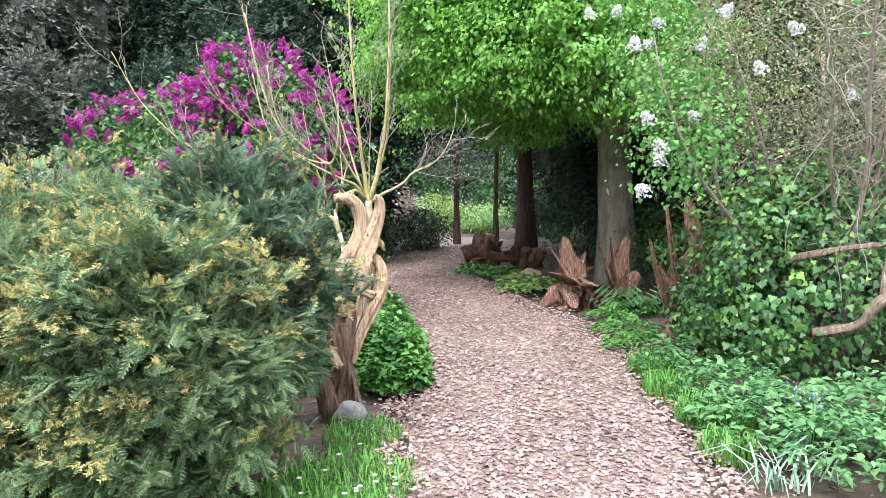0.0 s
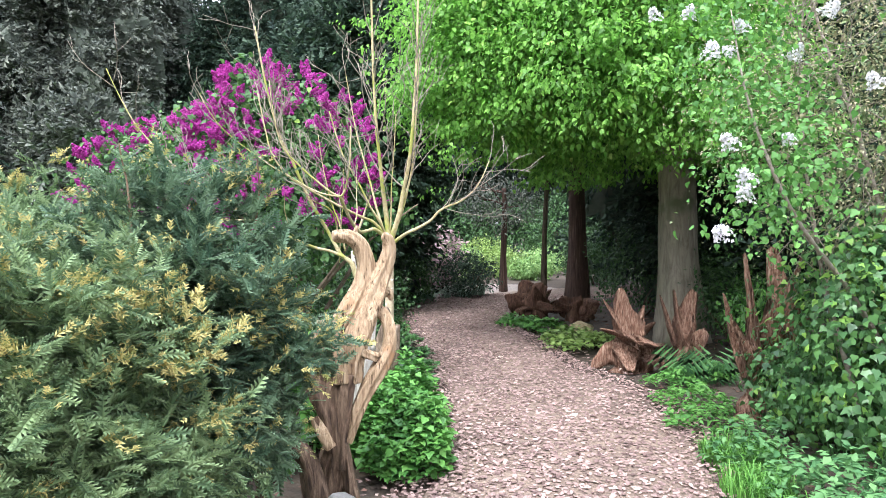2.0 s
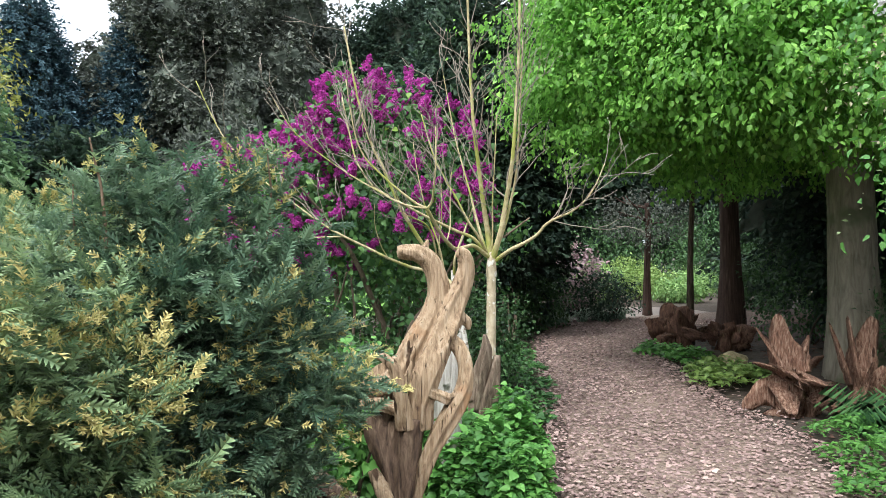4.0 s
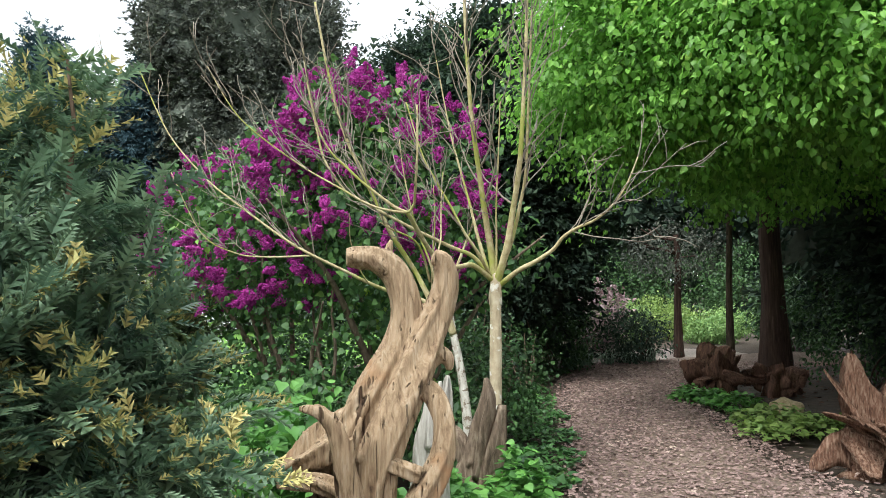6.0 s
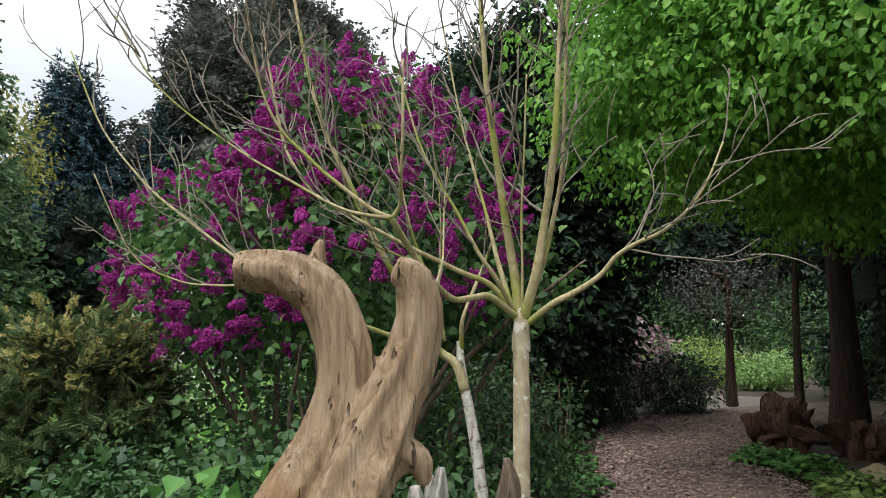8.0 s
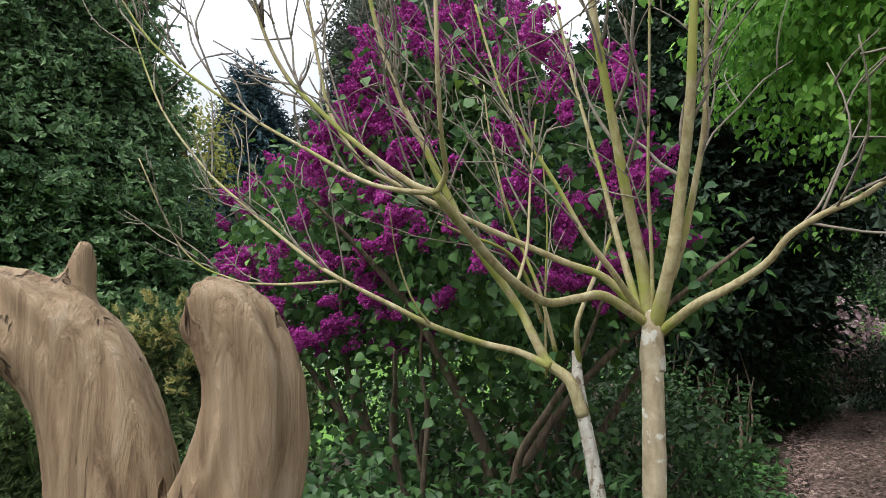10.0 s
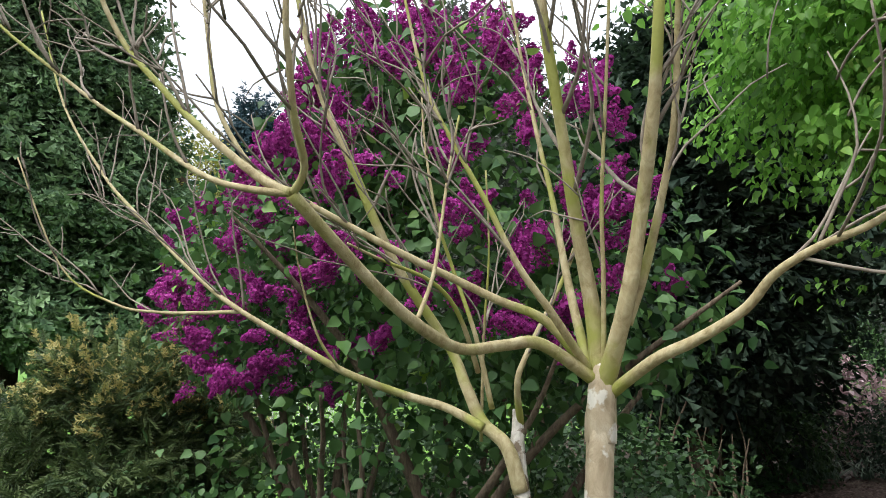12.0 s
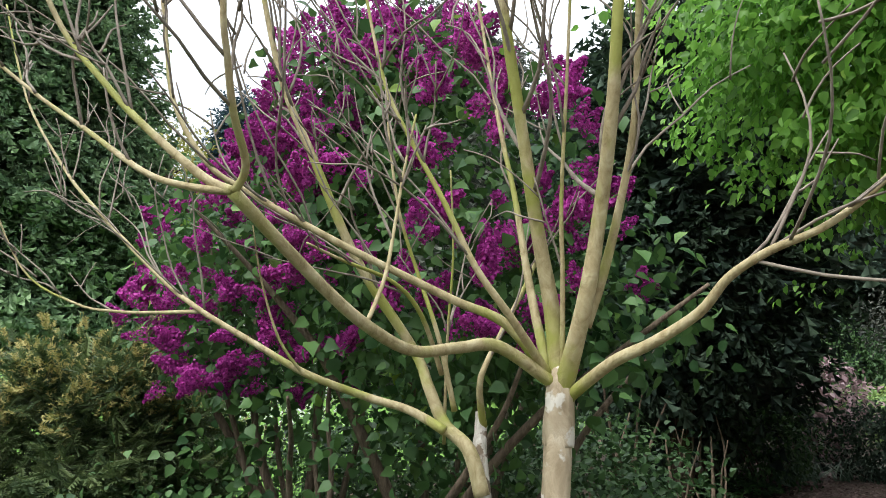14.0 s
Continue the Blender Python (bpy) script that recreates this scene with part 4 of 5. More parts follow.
# ---- lime tree ----
def broad_tree(name, label, at, trunk_r, trunk_pts, c, rad, seed, clumps, per, leaf, mat, bark, size, spread, shape=HEART, droop=0.5, zmin=1.7, limbs=9, inner=0.55, rough=0.22, group="", boughs=(), ragged=0.0):
    rng = np.random.default_rng(seed)
    tree = thing(name, label, "tree", group, (*at, 0))
    n = len(trunk_pts)
    part("trunk", tube_mesh("trunk", [tube(trunk_pts, [trunk_r * (1.35 if i == 0 else 1 - 0.55 * i / n) for i in range(n)], 22, 0.22, rng, 0, 0.05)]), bark, tree)
    for _ in range(limbs):
        a = rng.uniform(0, 6.28)
        z0 = rng.uniform(zmin + 0.5, c[2] + rad[2] * 0.5)
        tp = Vector((float(np.interp(z0, [p[2] for p in trunk_pts], [p[0] for p in trunk_pts])), float(np.interp(z0, [p[2] for p in trunk_pts], [p[1] for p in trunk_pts])), z0))
        pts = wander(rng, tp, (math.cos(a), math.sin(a), 0.35), rad[0] * rng.uniform(0.6, 0.9), 5, 0.16)
        part("limb", tube_mesh("limb", [tube(pts, list(np.linspace(trunk_r * 0.32, 0.012, 6)), 8, 0.2, rng)]), bark, tree)
    P, out = shell(rng, clumps, c, rad, rough, inner, 1.7, zmin, seed * 1.3)
    for bc, br, bn in boughs:
        P2, out2 = shell(rng, bn, bc, br, rough, inner, 1.7, zmin, seed * 0.7)
        P, out = np.concatenate([P, P2]), np.concatenate([out, out2])
    edge = np.array([zmin + ragged * (0.5 + noise.noise(Vector((p[0] * 0.9, p[1] * 0.9, seed))) + 0.5 * noise.noise(Vector((p[0] * 2.6, p[1] * 2.6, seed)))) for p in P])
    P, out = P[P[:, 2] > edge], out[P[:, 2] > edge]
    LP, D = clump_leaves(rng, P, out, per, spread, droop, 0.4)
    part("crown", scatter("crown", LP, D, leaf * rng.uniform(0.6, 1.2, len(LP)), shape, np.repeat(out, per, axis=0) * 0.5 + (0, 0, 0.8), rng), mat, tree, kind="stuff")
    return tree


broad_tree("lime_tree", "broad tree with fresh bright green leaves and grey trunk", (2.62, 10.9), 0.28, [(0, 0, -0.1), (-0.05, 0, 1.0), (-0.08, 0, 2.5), (-0.1, 0, 4.5), (-0.1, 0.1, 7)],
           (-0.75, 0.0, 4.6), (2.7, 2.8, 3.0), 51, 4600, 28, 0.064, M_LIME, M_GREY_BARK, 1, (0.13, 0.13, 0.05), BROAD, zmin=1.85, rough=0.4, droop=0.7,
           ragged=0.75, boughs=[((-2.55, -1.3, 3.4), (1.0, 1.1, 1.25), 700), ((-1.0, -2.4, 3.3), (1.3, 0.8, 1.2), 700)])


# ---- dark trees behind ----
def dark_tree(label, at, rad, height, seed, clumps=1100, per=9, mat=M_DARK, size=0.34, base=0.3, name="yew_tree", shape=YEW_FAR, cone=False, trunk=0.16, droop=0.25, group="dark evergreen trees", loose=0.55, core=0.8, core_mat=M_CORE_SHADE):
    rng = np.random.default_rng(seed)
    tree = thing(name, label, "tree", group, (*at, 0))
    pts = [(0, 0, -0.1), (0.03, 0, height * 0.3), (0, 0.05, height * 0.6), (0.03, 0, height * 0.93)]
    part("trunk", tube_mesh("trunk", [tube(pts, [trunk * 1.25, trunk, trunk * 0.6, 0.03], 12, 0.3, rng)]), M_DARK_BARK, tree)
    if cone:
        z = base + (height - base) * (1 - np.sqrt(rng.uniform(0, 1, clumps)))
        a = rng.uniform(0, 6.28, clumps)
        u = (z - base) / (height - base)
        r = rad * (1 - u) ** 0.8 * rng.uniform(0.55, 1.0, clumps) * (1 + 0.18 * np.sin(z * 5.0 + np.sin(a * 3) * 2)) + 0.04
        P = np.column_stack([r * np.cos(a), r * np.sin(a), z])
        out = unit(np.column_stack([np.cos(a), np.sin(a), 0.1 + 0 * a]))
    else:
        P, out = shell(rng, clumps, (0, 0, (height + base) / 2), (rad, rad * 0.85, (height - base) / 2), 0.24, 0.6, 1.8, 0.25, seed * 2.1)
    # solid dark core: stands in for the crown's inner shade, blocks sky gaps
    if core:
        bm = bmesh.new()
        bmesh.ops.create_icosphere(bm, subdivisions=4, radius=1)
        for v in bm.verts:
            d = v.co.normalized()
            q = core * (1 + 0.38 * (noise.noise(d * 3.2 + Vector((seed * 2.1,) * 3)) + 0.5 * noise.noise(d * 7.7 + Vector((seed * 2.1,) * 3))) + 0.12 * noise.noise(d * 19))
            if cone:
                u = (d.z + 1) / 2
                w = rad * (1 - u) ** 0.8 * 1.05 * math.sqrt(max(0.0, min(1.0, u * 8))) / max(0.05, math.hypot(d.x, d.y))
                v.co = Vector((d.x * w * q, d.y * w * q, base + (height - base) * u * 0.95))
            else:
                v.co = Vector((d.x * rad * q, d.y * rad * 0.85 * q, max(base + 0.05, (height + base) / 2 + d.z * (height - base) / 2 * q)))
        part("shade_core", bm, core_mat, tree, "dark solid core that stands in for shade inside the crown")
    LP, D = clump_leaves(rng, P, out, per, size * loose, droop, 0.9)
    part("crown", scatter("crown", LP, D, size * rng.uniform(0.6, 1.3, len(LP)), shape, np.repeat(out, per, axis=0) * 0.4 + (0, 0, 0.8), rng), mat, tree, kind="stuff")
    return tree


dark_tree("huge rounded dark evergreen tree with dull foliage", (-19.8, 33.6), 5.9, 17.0, 61, 5200, 24, mat=M_DARK_BROWN, size=0.36, loose=0.9, trunk=0.5, core=0.95, core_mat=M_CORE_HAZE)
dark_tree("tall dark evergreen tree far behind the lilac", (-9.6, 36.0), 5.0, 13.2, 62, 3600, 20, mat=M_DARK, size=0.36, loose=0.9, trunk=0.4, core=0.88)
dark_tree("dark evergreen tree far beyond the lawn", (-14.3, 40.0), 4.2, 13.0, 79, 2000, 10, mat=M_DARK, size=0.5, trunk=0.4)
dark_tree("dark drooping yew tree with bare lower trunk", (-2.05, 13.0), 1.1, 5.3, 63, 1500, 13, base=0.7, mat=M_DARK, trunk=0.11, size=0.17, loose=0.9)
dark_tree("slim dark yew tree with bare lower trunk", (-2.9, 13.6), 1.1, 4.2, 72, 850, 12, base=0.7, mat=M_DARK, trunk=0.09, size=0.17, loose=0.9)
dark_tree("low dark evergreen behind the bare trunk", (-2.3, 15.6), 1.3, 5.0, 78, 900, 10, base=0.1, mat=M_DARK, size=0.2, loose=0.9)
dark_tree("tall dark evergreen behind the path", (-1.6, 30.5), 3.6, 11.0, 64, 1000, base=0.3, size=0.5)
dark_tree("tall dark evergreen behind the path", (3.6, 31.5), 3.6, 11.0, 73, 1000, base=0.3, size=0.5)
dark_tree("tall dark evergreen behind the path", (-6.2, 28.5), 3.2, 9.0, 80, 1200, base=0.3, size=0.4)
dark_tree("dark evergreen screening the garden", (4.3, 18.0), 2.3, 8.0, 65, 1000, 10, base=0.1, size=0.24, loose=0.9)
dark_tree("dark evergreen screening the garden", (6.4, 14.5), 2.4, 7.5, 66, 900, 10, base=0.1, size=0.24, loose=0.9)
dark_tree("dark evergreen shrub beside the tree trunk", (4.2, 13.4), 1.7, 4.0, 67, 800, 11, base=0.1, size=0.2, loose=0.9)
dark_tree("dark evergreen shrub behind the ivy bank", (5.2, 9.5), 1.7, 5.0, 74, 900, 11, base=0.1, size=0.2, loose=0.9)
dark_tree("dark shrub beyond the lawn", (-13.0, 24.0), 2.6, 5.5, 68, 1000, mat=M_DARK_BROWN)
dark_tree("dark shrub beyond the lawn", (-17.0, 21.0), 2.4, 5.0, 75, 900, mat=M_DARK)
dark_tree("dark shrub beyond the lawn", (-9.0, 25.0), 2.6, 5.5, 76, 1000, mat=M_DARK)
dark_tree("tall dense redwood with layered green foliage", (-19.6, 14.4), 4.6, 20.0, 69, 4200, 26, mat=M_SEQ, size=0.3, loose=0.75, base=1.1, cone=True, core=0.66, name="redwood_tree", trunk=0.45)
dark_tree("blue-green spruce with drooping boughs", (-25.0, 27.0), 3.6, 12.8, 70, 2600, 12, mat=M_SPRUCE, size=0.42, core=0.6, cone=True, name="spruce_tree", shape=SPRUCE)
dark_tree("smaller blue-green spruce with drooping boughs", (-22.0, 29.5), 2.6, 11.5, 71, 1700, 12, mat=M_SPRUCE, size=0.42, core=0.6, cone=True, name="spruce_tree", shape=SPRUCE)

# ---- root stumps along the path ----
def root_stump(label, at, seed, prongs, mat, base=0.2, group="upturned root stumps"):
    """A weathered root plate: jagged flattened prongs given as (from, to, width)."""
    rng = np.random.default_rng(seed)
    st = thing("root_stump", label, "stump", group, (*at, 0))
    part("base", tube_mesh("base", [tube([(0, 0, -0.08), (0.02, 0, base * 0.6), (0, 0.02, base * 1.5)], [base * 0.95, base * 0.75, base * 0.2], 22, 1.0, rng, 0, 0.4)]), mat, st)
    for a, b, w in prongs:
        a, b = Vector(a), Vector(b)
        mid = a.lerp(b, 0.5) + Vector(rng.normal(0, 0.25 * w, 3)) + Vector((0, 0, 0.1 * (b - a).length))
        tip = b + (b - mid) * 0.12 + Vector(rng.normal(0, 0.2 * w, 3))
        v, f = tube([a, a.lerp(mid, 0.5), mid, b, tip], [w * 1.1, w * 1.35, w * 1.0, w * rng.uniform(0.35, 0.6), w * rng.uniform(0.02, 0.08)], 12, 1.6, rng, 0.4, 0.5)
        side = (b - a).cross(Vector((rng.normal(), rng.normal(), rng.normal()))).normalized()
        v = [tuple(Vector(p) - side * (side.dot(Vector(p) - a)) * 0.76) for p in v]
        part("root", tube_mesh("root", [(v, f)]), mat, st)
    return st


def spread_prongs(seed, n, height, reach, w):
    rng = np.random.default_rng(seed)
    out = []
    for i in range(n):
        a = 6.28 * i / n + rng.uniform(-0.35, 0.35)
        up = rng.uniform(-0.1, 1.0)
        r = reach * rng.uniform(0.55, 1.05) * (1.1 - 0.55 * up)
        out.append(((0.1 * math.cos(a), 0.08 * math.sin(a), height * 0.3), (r * math.cos(a), r * 0.7 * math.sin(a), max(0.03, height * (0.3 + 0.75 * up) * rng.uniform(0.7, 1.05))), w * rng.uniform(0.7, 1.3)))
    return out


root_stump("splayed red-brown upturned root stump beside the path", (1.66, 8.95), 81, [
    ((-0.08, -0.05, 0.3), (-0.33, -0.1, 0.7), 0.05), ((0.0, 0, 0.3), (-0.16, -0.05, 0.82), 0.085), ((0.05, 0, 0.32), (0.1, 0.05, 0.62), 0.08), ((0.0, -0.1, 0.34), (0.42, -0.2, 0.12), 0.05),
    ((-0.1, -0.05, 0.2), (-0.42, -0.15, 0.06), 0.085), ((0, -0.1, 0.2), (-0.08, -0.3, 0.02), 0.1), ((0.1, -0.1, 0.2), (0.3, -0.35, 0.03), 0.07), ((-0.05, -0.1, 0.28), (-0.35, -0.2, 0.42), 0.08),
    ((0.05, -0.12, 0.25), (0.16, -0.35, 0.28), 0.09), ((-0.05, -0.1, 0.3), (-0.12, -0.34, 0.36), 0.09), ((0.05, 0.1, 0.3), (0.25, 0.3, 0.4), 0.07)], M_ROOT)
root_stump("red-brown forked root stump below the big tree", (2.22, 9.15), 82, [((0, 0, 0.1), (-0.1, 0, 0.78), 0.075), ((0.03, 0, 0.1), (0.1, 0.02, 0.78), 0.07), ((0.02, 0, 0.1), (0.2, -0.05, 0.35), 0.1),
    ((-0.08, 0, 0.2), (-0.22, 0.1, 0.7), 0.06), ((0, -0.05, 0.1), (0.05, -0.2, 0.4), 0.08)], M_ROOT, 0.15)
root_stump("dark upturned root stump at the path's bend", (0.78, 12.7), 83, spread_prongs(183, 13, 0.62, 0.5, 0.1), M_ROOT_DARK)
root_stump("low dark root stump with flat log", (1.4, 12.75), 84, spread_prongs(184, 9, 0.42, 0.5, 0.09), M_ROOT_DARK)
root_stump("tall split stump overgrown with ivy", (2.3, 6.95), 85, [((-0.05, 0, 0.2), (-0.16, 0, 1.25), 0.07), ((0.05, 0, 0.2), (0.05, 0, 1.3), 0.1), ((0.1, 0, 0.5), (0.26, 0, 1.25), 0.08), ((0, 0, 0.6), (0.02, -0.1, 0.85), 0.07),
    ((-0.15, 0, 0.3), (-0.33, -0.05, 0.95), 0.06), ((0.1, -0.05, 0.6), (0.3, -0.1, 0.82), 0.05), ((-0.1, -0.05, 0.4), (-0.28, -0.1, 0.75), 0.06)], M_ROOT, 0.25)

broad_tree("slender_tree", "slender dark young tree beside the path", (0.98, 13.3), 0.05, [(0, 0, -0.05), (0, 0, 1.2), (0.03, 0, 2.4), (0, 0, 4)], (0, 0, 3.6), (0.7, 0.7, 1.2), 55, 260, 8, 0.09, M_LIME, M_DARK_BARK, 1, 0.12, zmin=2.0, limbs=3)
broad_tree("redwood_trunk_tree", "old tree with dark fibrous red bark", (1.68, 14.7), 0.2, [(0, 0, -0.1), (0, 0, 1.0), (-0.03, 0, 2.6), (0, 0, 6)], (0, 0, 5.4), (1.6, 1.6, 2.2), 56, 500, 9, 0.2, M_DARK, M_RED_BARK, 1, 0.2, YEW_FAR, zmin=2.4, limbs=4)
broad_tree("small_tree", "small tree with slim reddish trunk and thin grey crown", (0.34, 17.3), 0.075, [(0, 0, -0.05), (0, 0, 0.8), (0.02, 0, 1.7), (0, 0, 2.3)], (0, 0, 2.0), (1.0, 0.8, 0.55), 57, 300, 9, 0.07, M_DARK_BROWN, M_RED_BARK, 1, 0.12, OVAL, zmin=1.3, limbs=7)


def shrub(label, at, rad, height, seed, mat, clumps=300, per=9, leaf=0.07, base=0.05, shape=OVAL, spread=0.08, stems=4, name="shrub", group="", droop=0.3):
    rng = np.random.default_rng(seed)
    sh = thing(name, label, "shrub", group, (*at, 0))
    P, out = shell(rng, clumps, (0, 0, (height + base) / 2), (rad, rad * 0.85, (height - base) / 2), 0.24, 0.5, 1.6, 0.02, seed * 1.9)
    LP, D = clump_leaves(rng, P, out, per, spread, droop, 0.7)
    part("leaves", scatter("leaves", LP, D, leaf * rng.uniform(0.6, 1.25, len(LP)), shape, np.repeat(out, per, axis=0) * 0.5 + (0, 0, 0.7), rng), mat, sh, kind="stuff")
    for _ in range(stems):
        a = rng.uniform(0, 6.28)
        pts = wander(rng, (0.1 * math.cos(a), 0.1 * math.sin(a), -0.04), (math.cos(a) * 0.6, math.sin(a) * 0.6, 1), height * 0.75, 4, 0.15)
        part("stem", tube_mesh("stem", [tube(pts, [0.018, 0.014, 0.011, 0.008, 0.005], 6)]), M_DARK_BARK, sh)
    return sh


# low shrubs below and beside the lilac
shrub("low dark green leafy shrub under the lilac", (-2.1, 6.95), 0.6, 0.75, 91, M_BUSH, 420, shape=HEART, leaf=0.05)
shrub("low dark green leafy shrub under the lilac", (-1.35, 7.7), 0.55, 0.7, 92, M_BUSH, 240)
shrub("leafy shrub under the lilac's stems", (-3.0, 7.1), 0.5, 0.6, 93, M_BUSH, 340, shape=HEART, leaf=0.05)
for i, (x, y, r, h) in enumerate([(-2.7, 9.3, 0.85, 1.15), (-1.5, 9.2, 0.7, 1.1), (-3.3, 7.5, 0.5, 0.75), (-3.6, 9.7, 0.7, 1.0), (-2.0, 9.9, 0.8, 1.1)]):
    shrub("dark undergrowth behind the lilac's stems", (x, y), r, h, 96 + i, M_BUSH, 420, leaf=0.042, shape=HEART, group="undergrowth")
shrub("dark clipped shrub at the path's bend", (-0.45, 15.9), 0.6, 0.95, 94, M_DARK, 330, shape=OVAL)
shrub("dark leafy shrub under the evergreen", (-1.5, 14.6), 0.6, 0.9, 95, M_BUSH, 260)
# bright garden beyond the bend, with darker shrubs round it
for i, (x, y, r, h) in enumerate([(-1.0, 20.5, 0.7, 0.95), (0.2, 22.0, 0.8, 0.8), (1.1, 21.0, 0.6, 0.5), (-0.3, 24.0, 1.0, 1.0), (1.6, 23.0, 0.7, 0.7)]):
    shrub("pale yellow-green shrub in the open garden", (x, y), r, h, 100 + i, M_COVER_YELLOW if i % 2 else M_BUSH_LIGHT, 280, leaf=0.09, group="garden shrubs")
for i, (x, y, r, h) in enumerate([(-2.6, 18.8, 0.9, 1.6), (2.7, 19.6, 1.0, 1.5), (3.5, 21.5, 1.1, 1.9), (-2.4, 22.5, 1.2, 2.3), (2.4, 25.5, 1.4, 2.4), (0.7, 27.5, 1.6, 2.6), (-1.6, 27.0, 1.5, 2.5)]):
    shrub("dark green leafy shrub in the garden", (x, y), r, h, 120 + i, M_BUSH, 380, leaf=0.12, spread=0.12, group="garden shrubs")


def groundcover(label, area, n, height, leaf, mat, seed, shape=HEART, name="groundcover", category="plants", low=0.45):
    """Leaves on short stalks over a patch given as discs (x, y, r)."""
    rng = np.random.default_rng(seed)
    P = []
    w = np.array([a[2] ** 2 for a in area])
    for i in rng.choice(len(area), n, p=w / w.sum()):
        x, y, r = area[i]
        a, q = rng.uniform(0, 6.28), math.sqrt(rng.uniform())
        h = height * (1 - 0.55 * q * q) * (0.75 + 0.5 * noise.noise(Vector((x + q * math.cos(a) * r, y + q * math.sin(a) * r, 2)) * 4))
        P.append((x + r * q * math.cos(a), y + r * q * math.sin(a), max(0.02, h * rng.uniform(low, 1.05))))
    P = np.array(P)
    D = np.column_stack([rng.normal(size=(n, 2)), rng.uniform(-0.5, 0.35, n)])
    ob = part(name, scatter(name, P, D, leaf * rng.uniform(0.6, 1.2, n), shape, rng=rng, tilt=0.3), mat)
    return tagged(ob, label, category, kind="stuff")


groundcover("fresh green leafy ground cover beside the stump", [(-0.36, 5.45, 0.27), (-0.48, 5.8, 0.36), (-0.75, 6.1, 0.35), (-0.5, 6.3, 0.3)], 9500, 0.66, 0.06, M_COVER, 111, low=0.15)
groundcover("dark leafy ground cover below the pale trunks", [(-0.9, 6.6, 0.4), (-0.75, 7.2, 0.4), (-1.3, 6.4, 0.5), (-0.75, 7.9, 0.35)], 1800, 0.2, 0.08, M_IVY, 112, IVY)
groundcover("ground ivy under the lilac", [(-2.0, 6.4, 0.7), (-3.0, 6.4, 0.8), (-1.6, 5.7, 0.5), (-2.6, 5.6, 0.6), (-3.8, 6.2, 0.7)], 7500, 0.13, 0.052, M_IVY, 113, IVY)
groundcover("low ivy and weeds along the path's shaded edge", [(-0.75, 8.6, 0.35), (-0.95, 9.4, 0.4), (-1.2, 10.3, 0.45), (-1.45, 11.2, 0.45), (-1.7, 12.2, 0.45), (-1.8, 13.2, 0.4), (-1.7, 14.3, 0.4)], 3600, 0.13, 0.06, M_IVY, 118, IVY)
groundcover("yellow-green low plants beside the root stump", [(1.15, 10.6, 0.4), (1.35, 10.2, 0.35), (1.0, 9.9, 0.25), (1.7, 10.4, 0.3)], 1300, 0.22, 0.07, M_COVER_YELLOW, 114)
groundcover("dark green low plants before the dark stump", [(0.55, 11.9, 0.35), (0.85, 11.4, 0.3)], 900, 0.22, 0.07, M_COVER, 115)
groundcover("nettles and weeds on the path's edge", [(2.0, 4.3, 0.5), (2.3, 3.8, 0.55), (2.7, 4.4, 0.6), (2.0, 5.0, 0.4), (2.9, 3.4, 0.6), (1.8, 5.7, 0.3), (3.4, 4.2, 0.6)], 6500, 0.42, 0.075, M_NETTLE, 116, OVAL, "nettles", "weeds")
groundcover("low weeds between path and ivy", [(1.75, 6.6, 0.3), (1.85, 7.3, 0.35), (1.85, 8.0, 0.3), (2.2, 8.4, 0.35)], 1800, 0.2, 0.06, M_COVER, 117, OVAL)


def grass(label, area, n, height, seed, mat=M_GRASS, width=0.008, lean=0.5, name="grass", category="grass"):
    rng = np.random.default_rng(seed)
    w = np.array([a[2] ** 2 for a in area])
    P = []
    for i in rng.choice(len(area), n, p=w / w.sum()):
        x, y, r = area[i]
        a, q = rng.uniform(0, 6.28), math.sqrt(rng.uniform())
        P.append((x + r * q * math.cos(a), y + r * q * math.sin(a), -0.02))
    return tagged(part(name, blades(rng, np.array(P), height, lean, width, name), mat), label, category, kind="stuff")


grass("bright green grass tufts below the hedge", [(-0.55, 3.7, 0.4), (-0.75, 3.2, 0.5), (-0.5, 4.4, 0.25), (-1.0, 2.7, 0.5), (-0.45, 3.1, 0.3)], 5000, 0.13, 121)
grass("grass along the path's edge", [(1.75, 4.6, 0.25), (1.65, 5.2, 0.2), (1.75, 5.8, 0.25), (1.6, 4.0, 0.15)], 2200, 0.2, 122)
grass("rough grass behind the hedge", [(-2.0, 2.8, 0.8), (-3.2, 3.2, 0.8), (-2.8, 5.4, 0.8), (-4.3, 5.5, 0.9), (-3.4, 2.3, 0.8), (-1.6, 4.5, 0.6), (-1.3, 2.6, 0.6), (-2.2, 4.0, 0.7)], 16000, 0.12, 123)


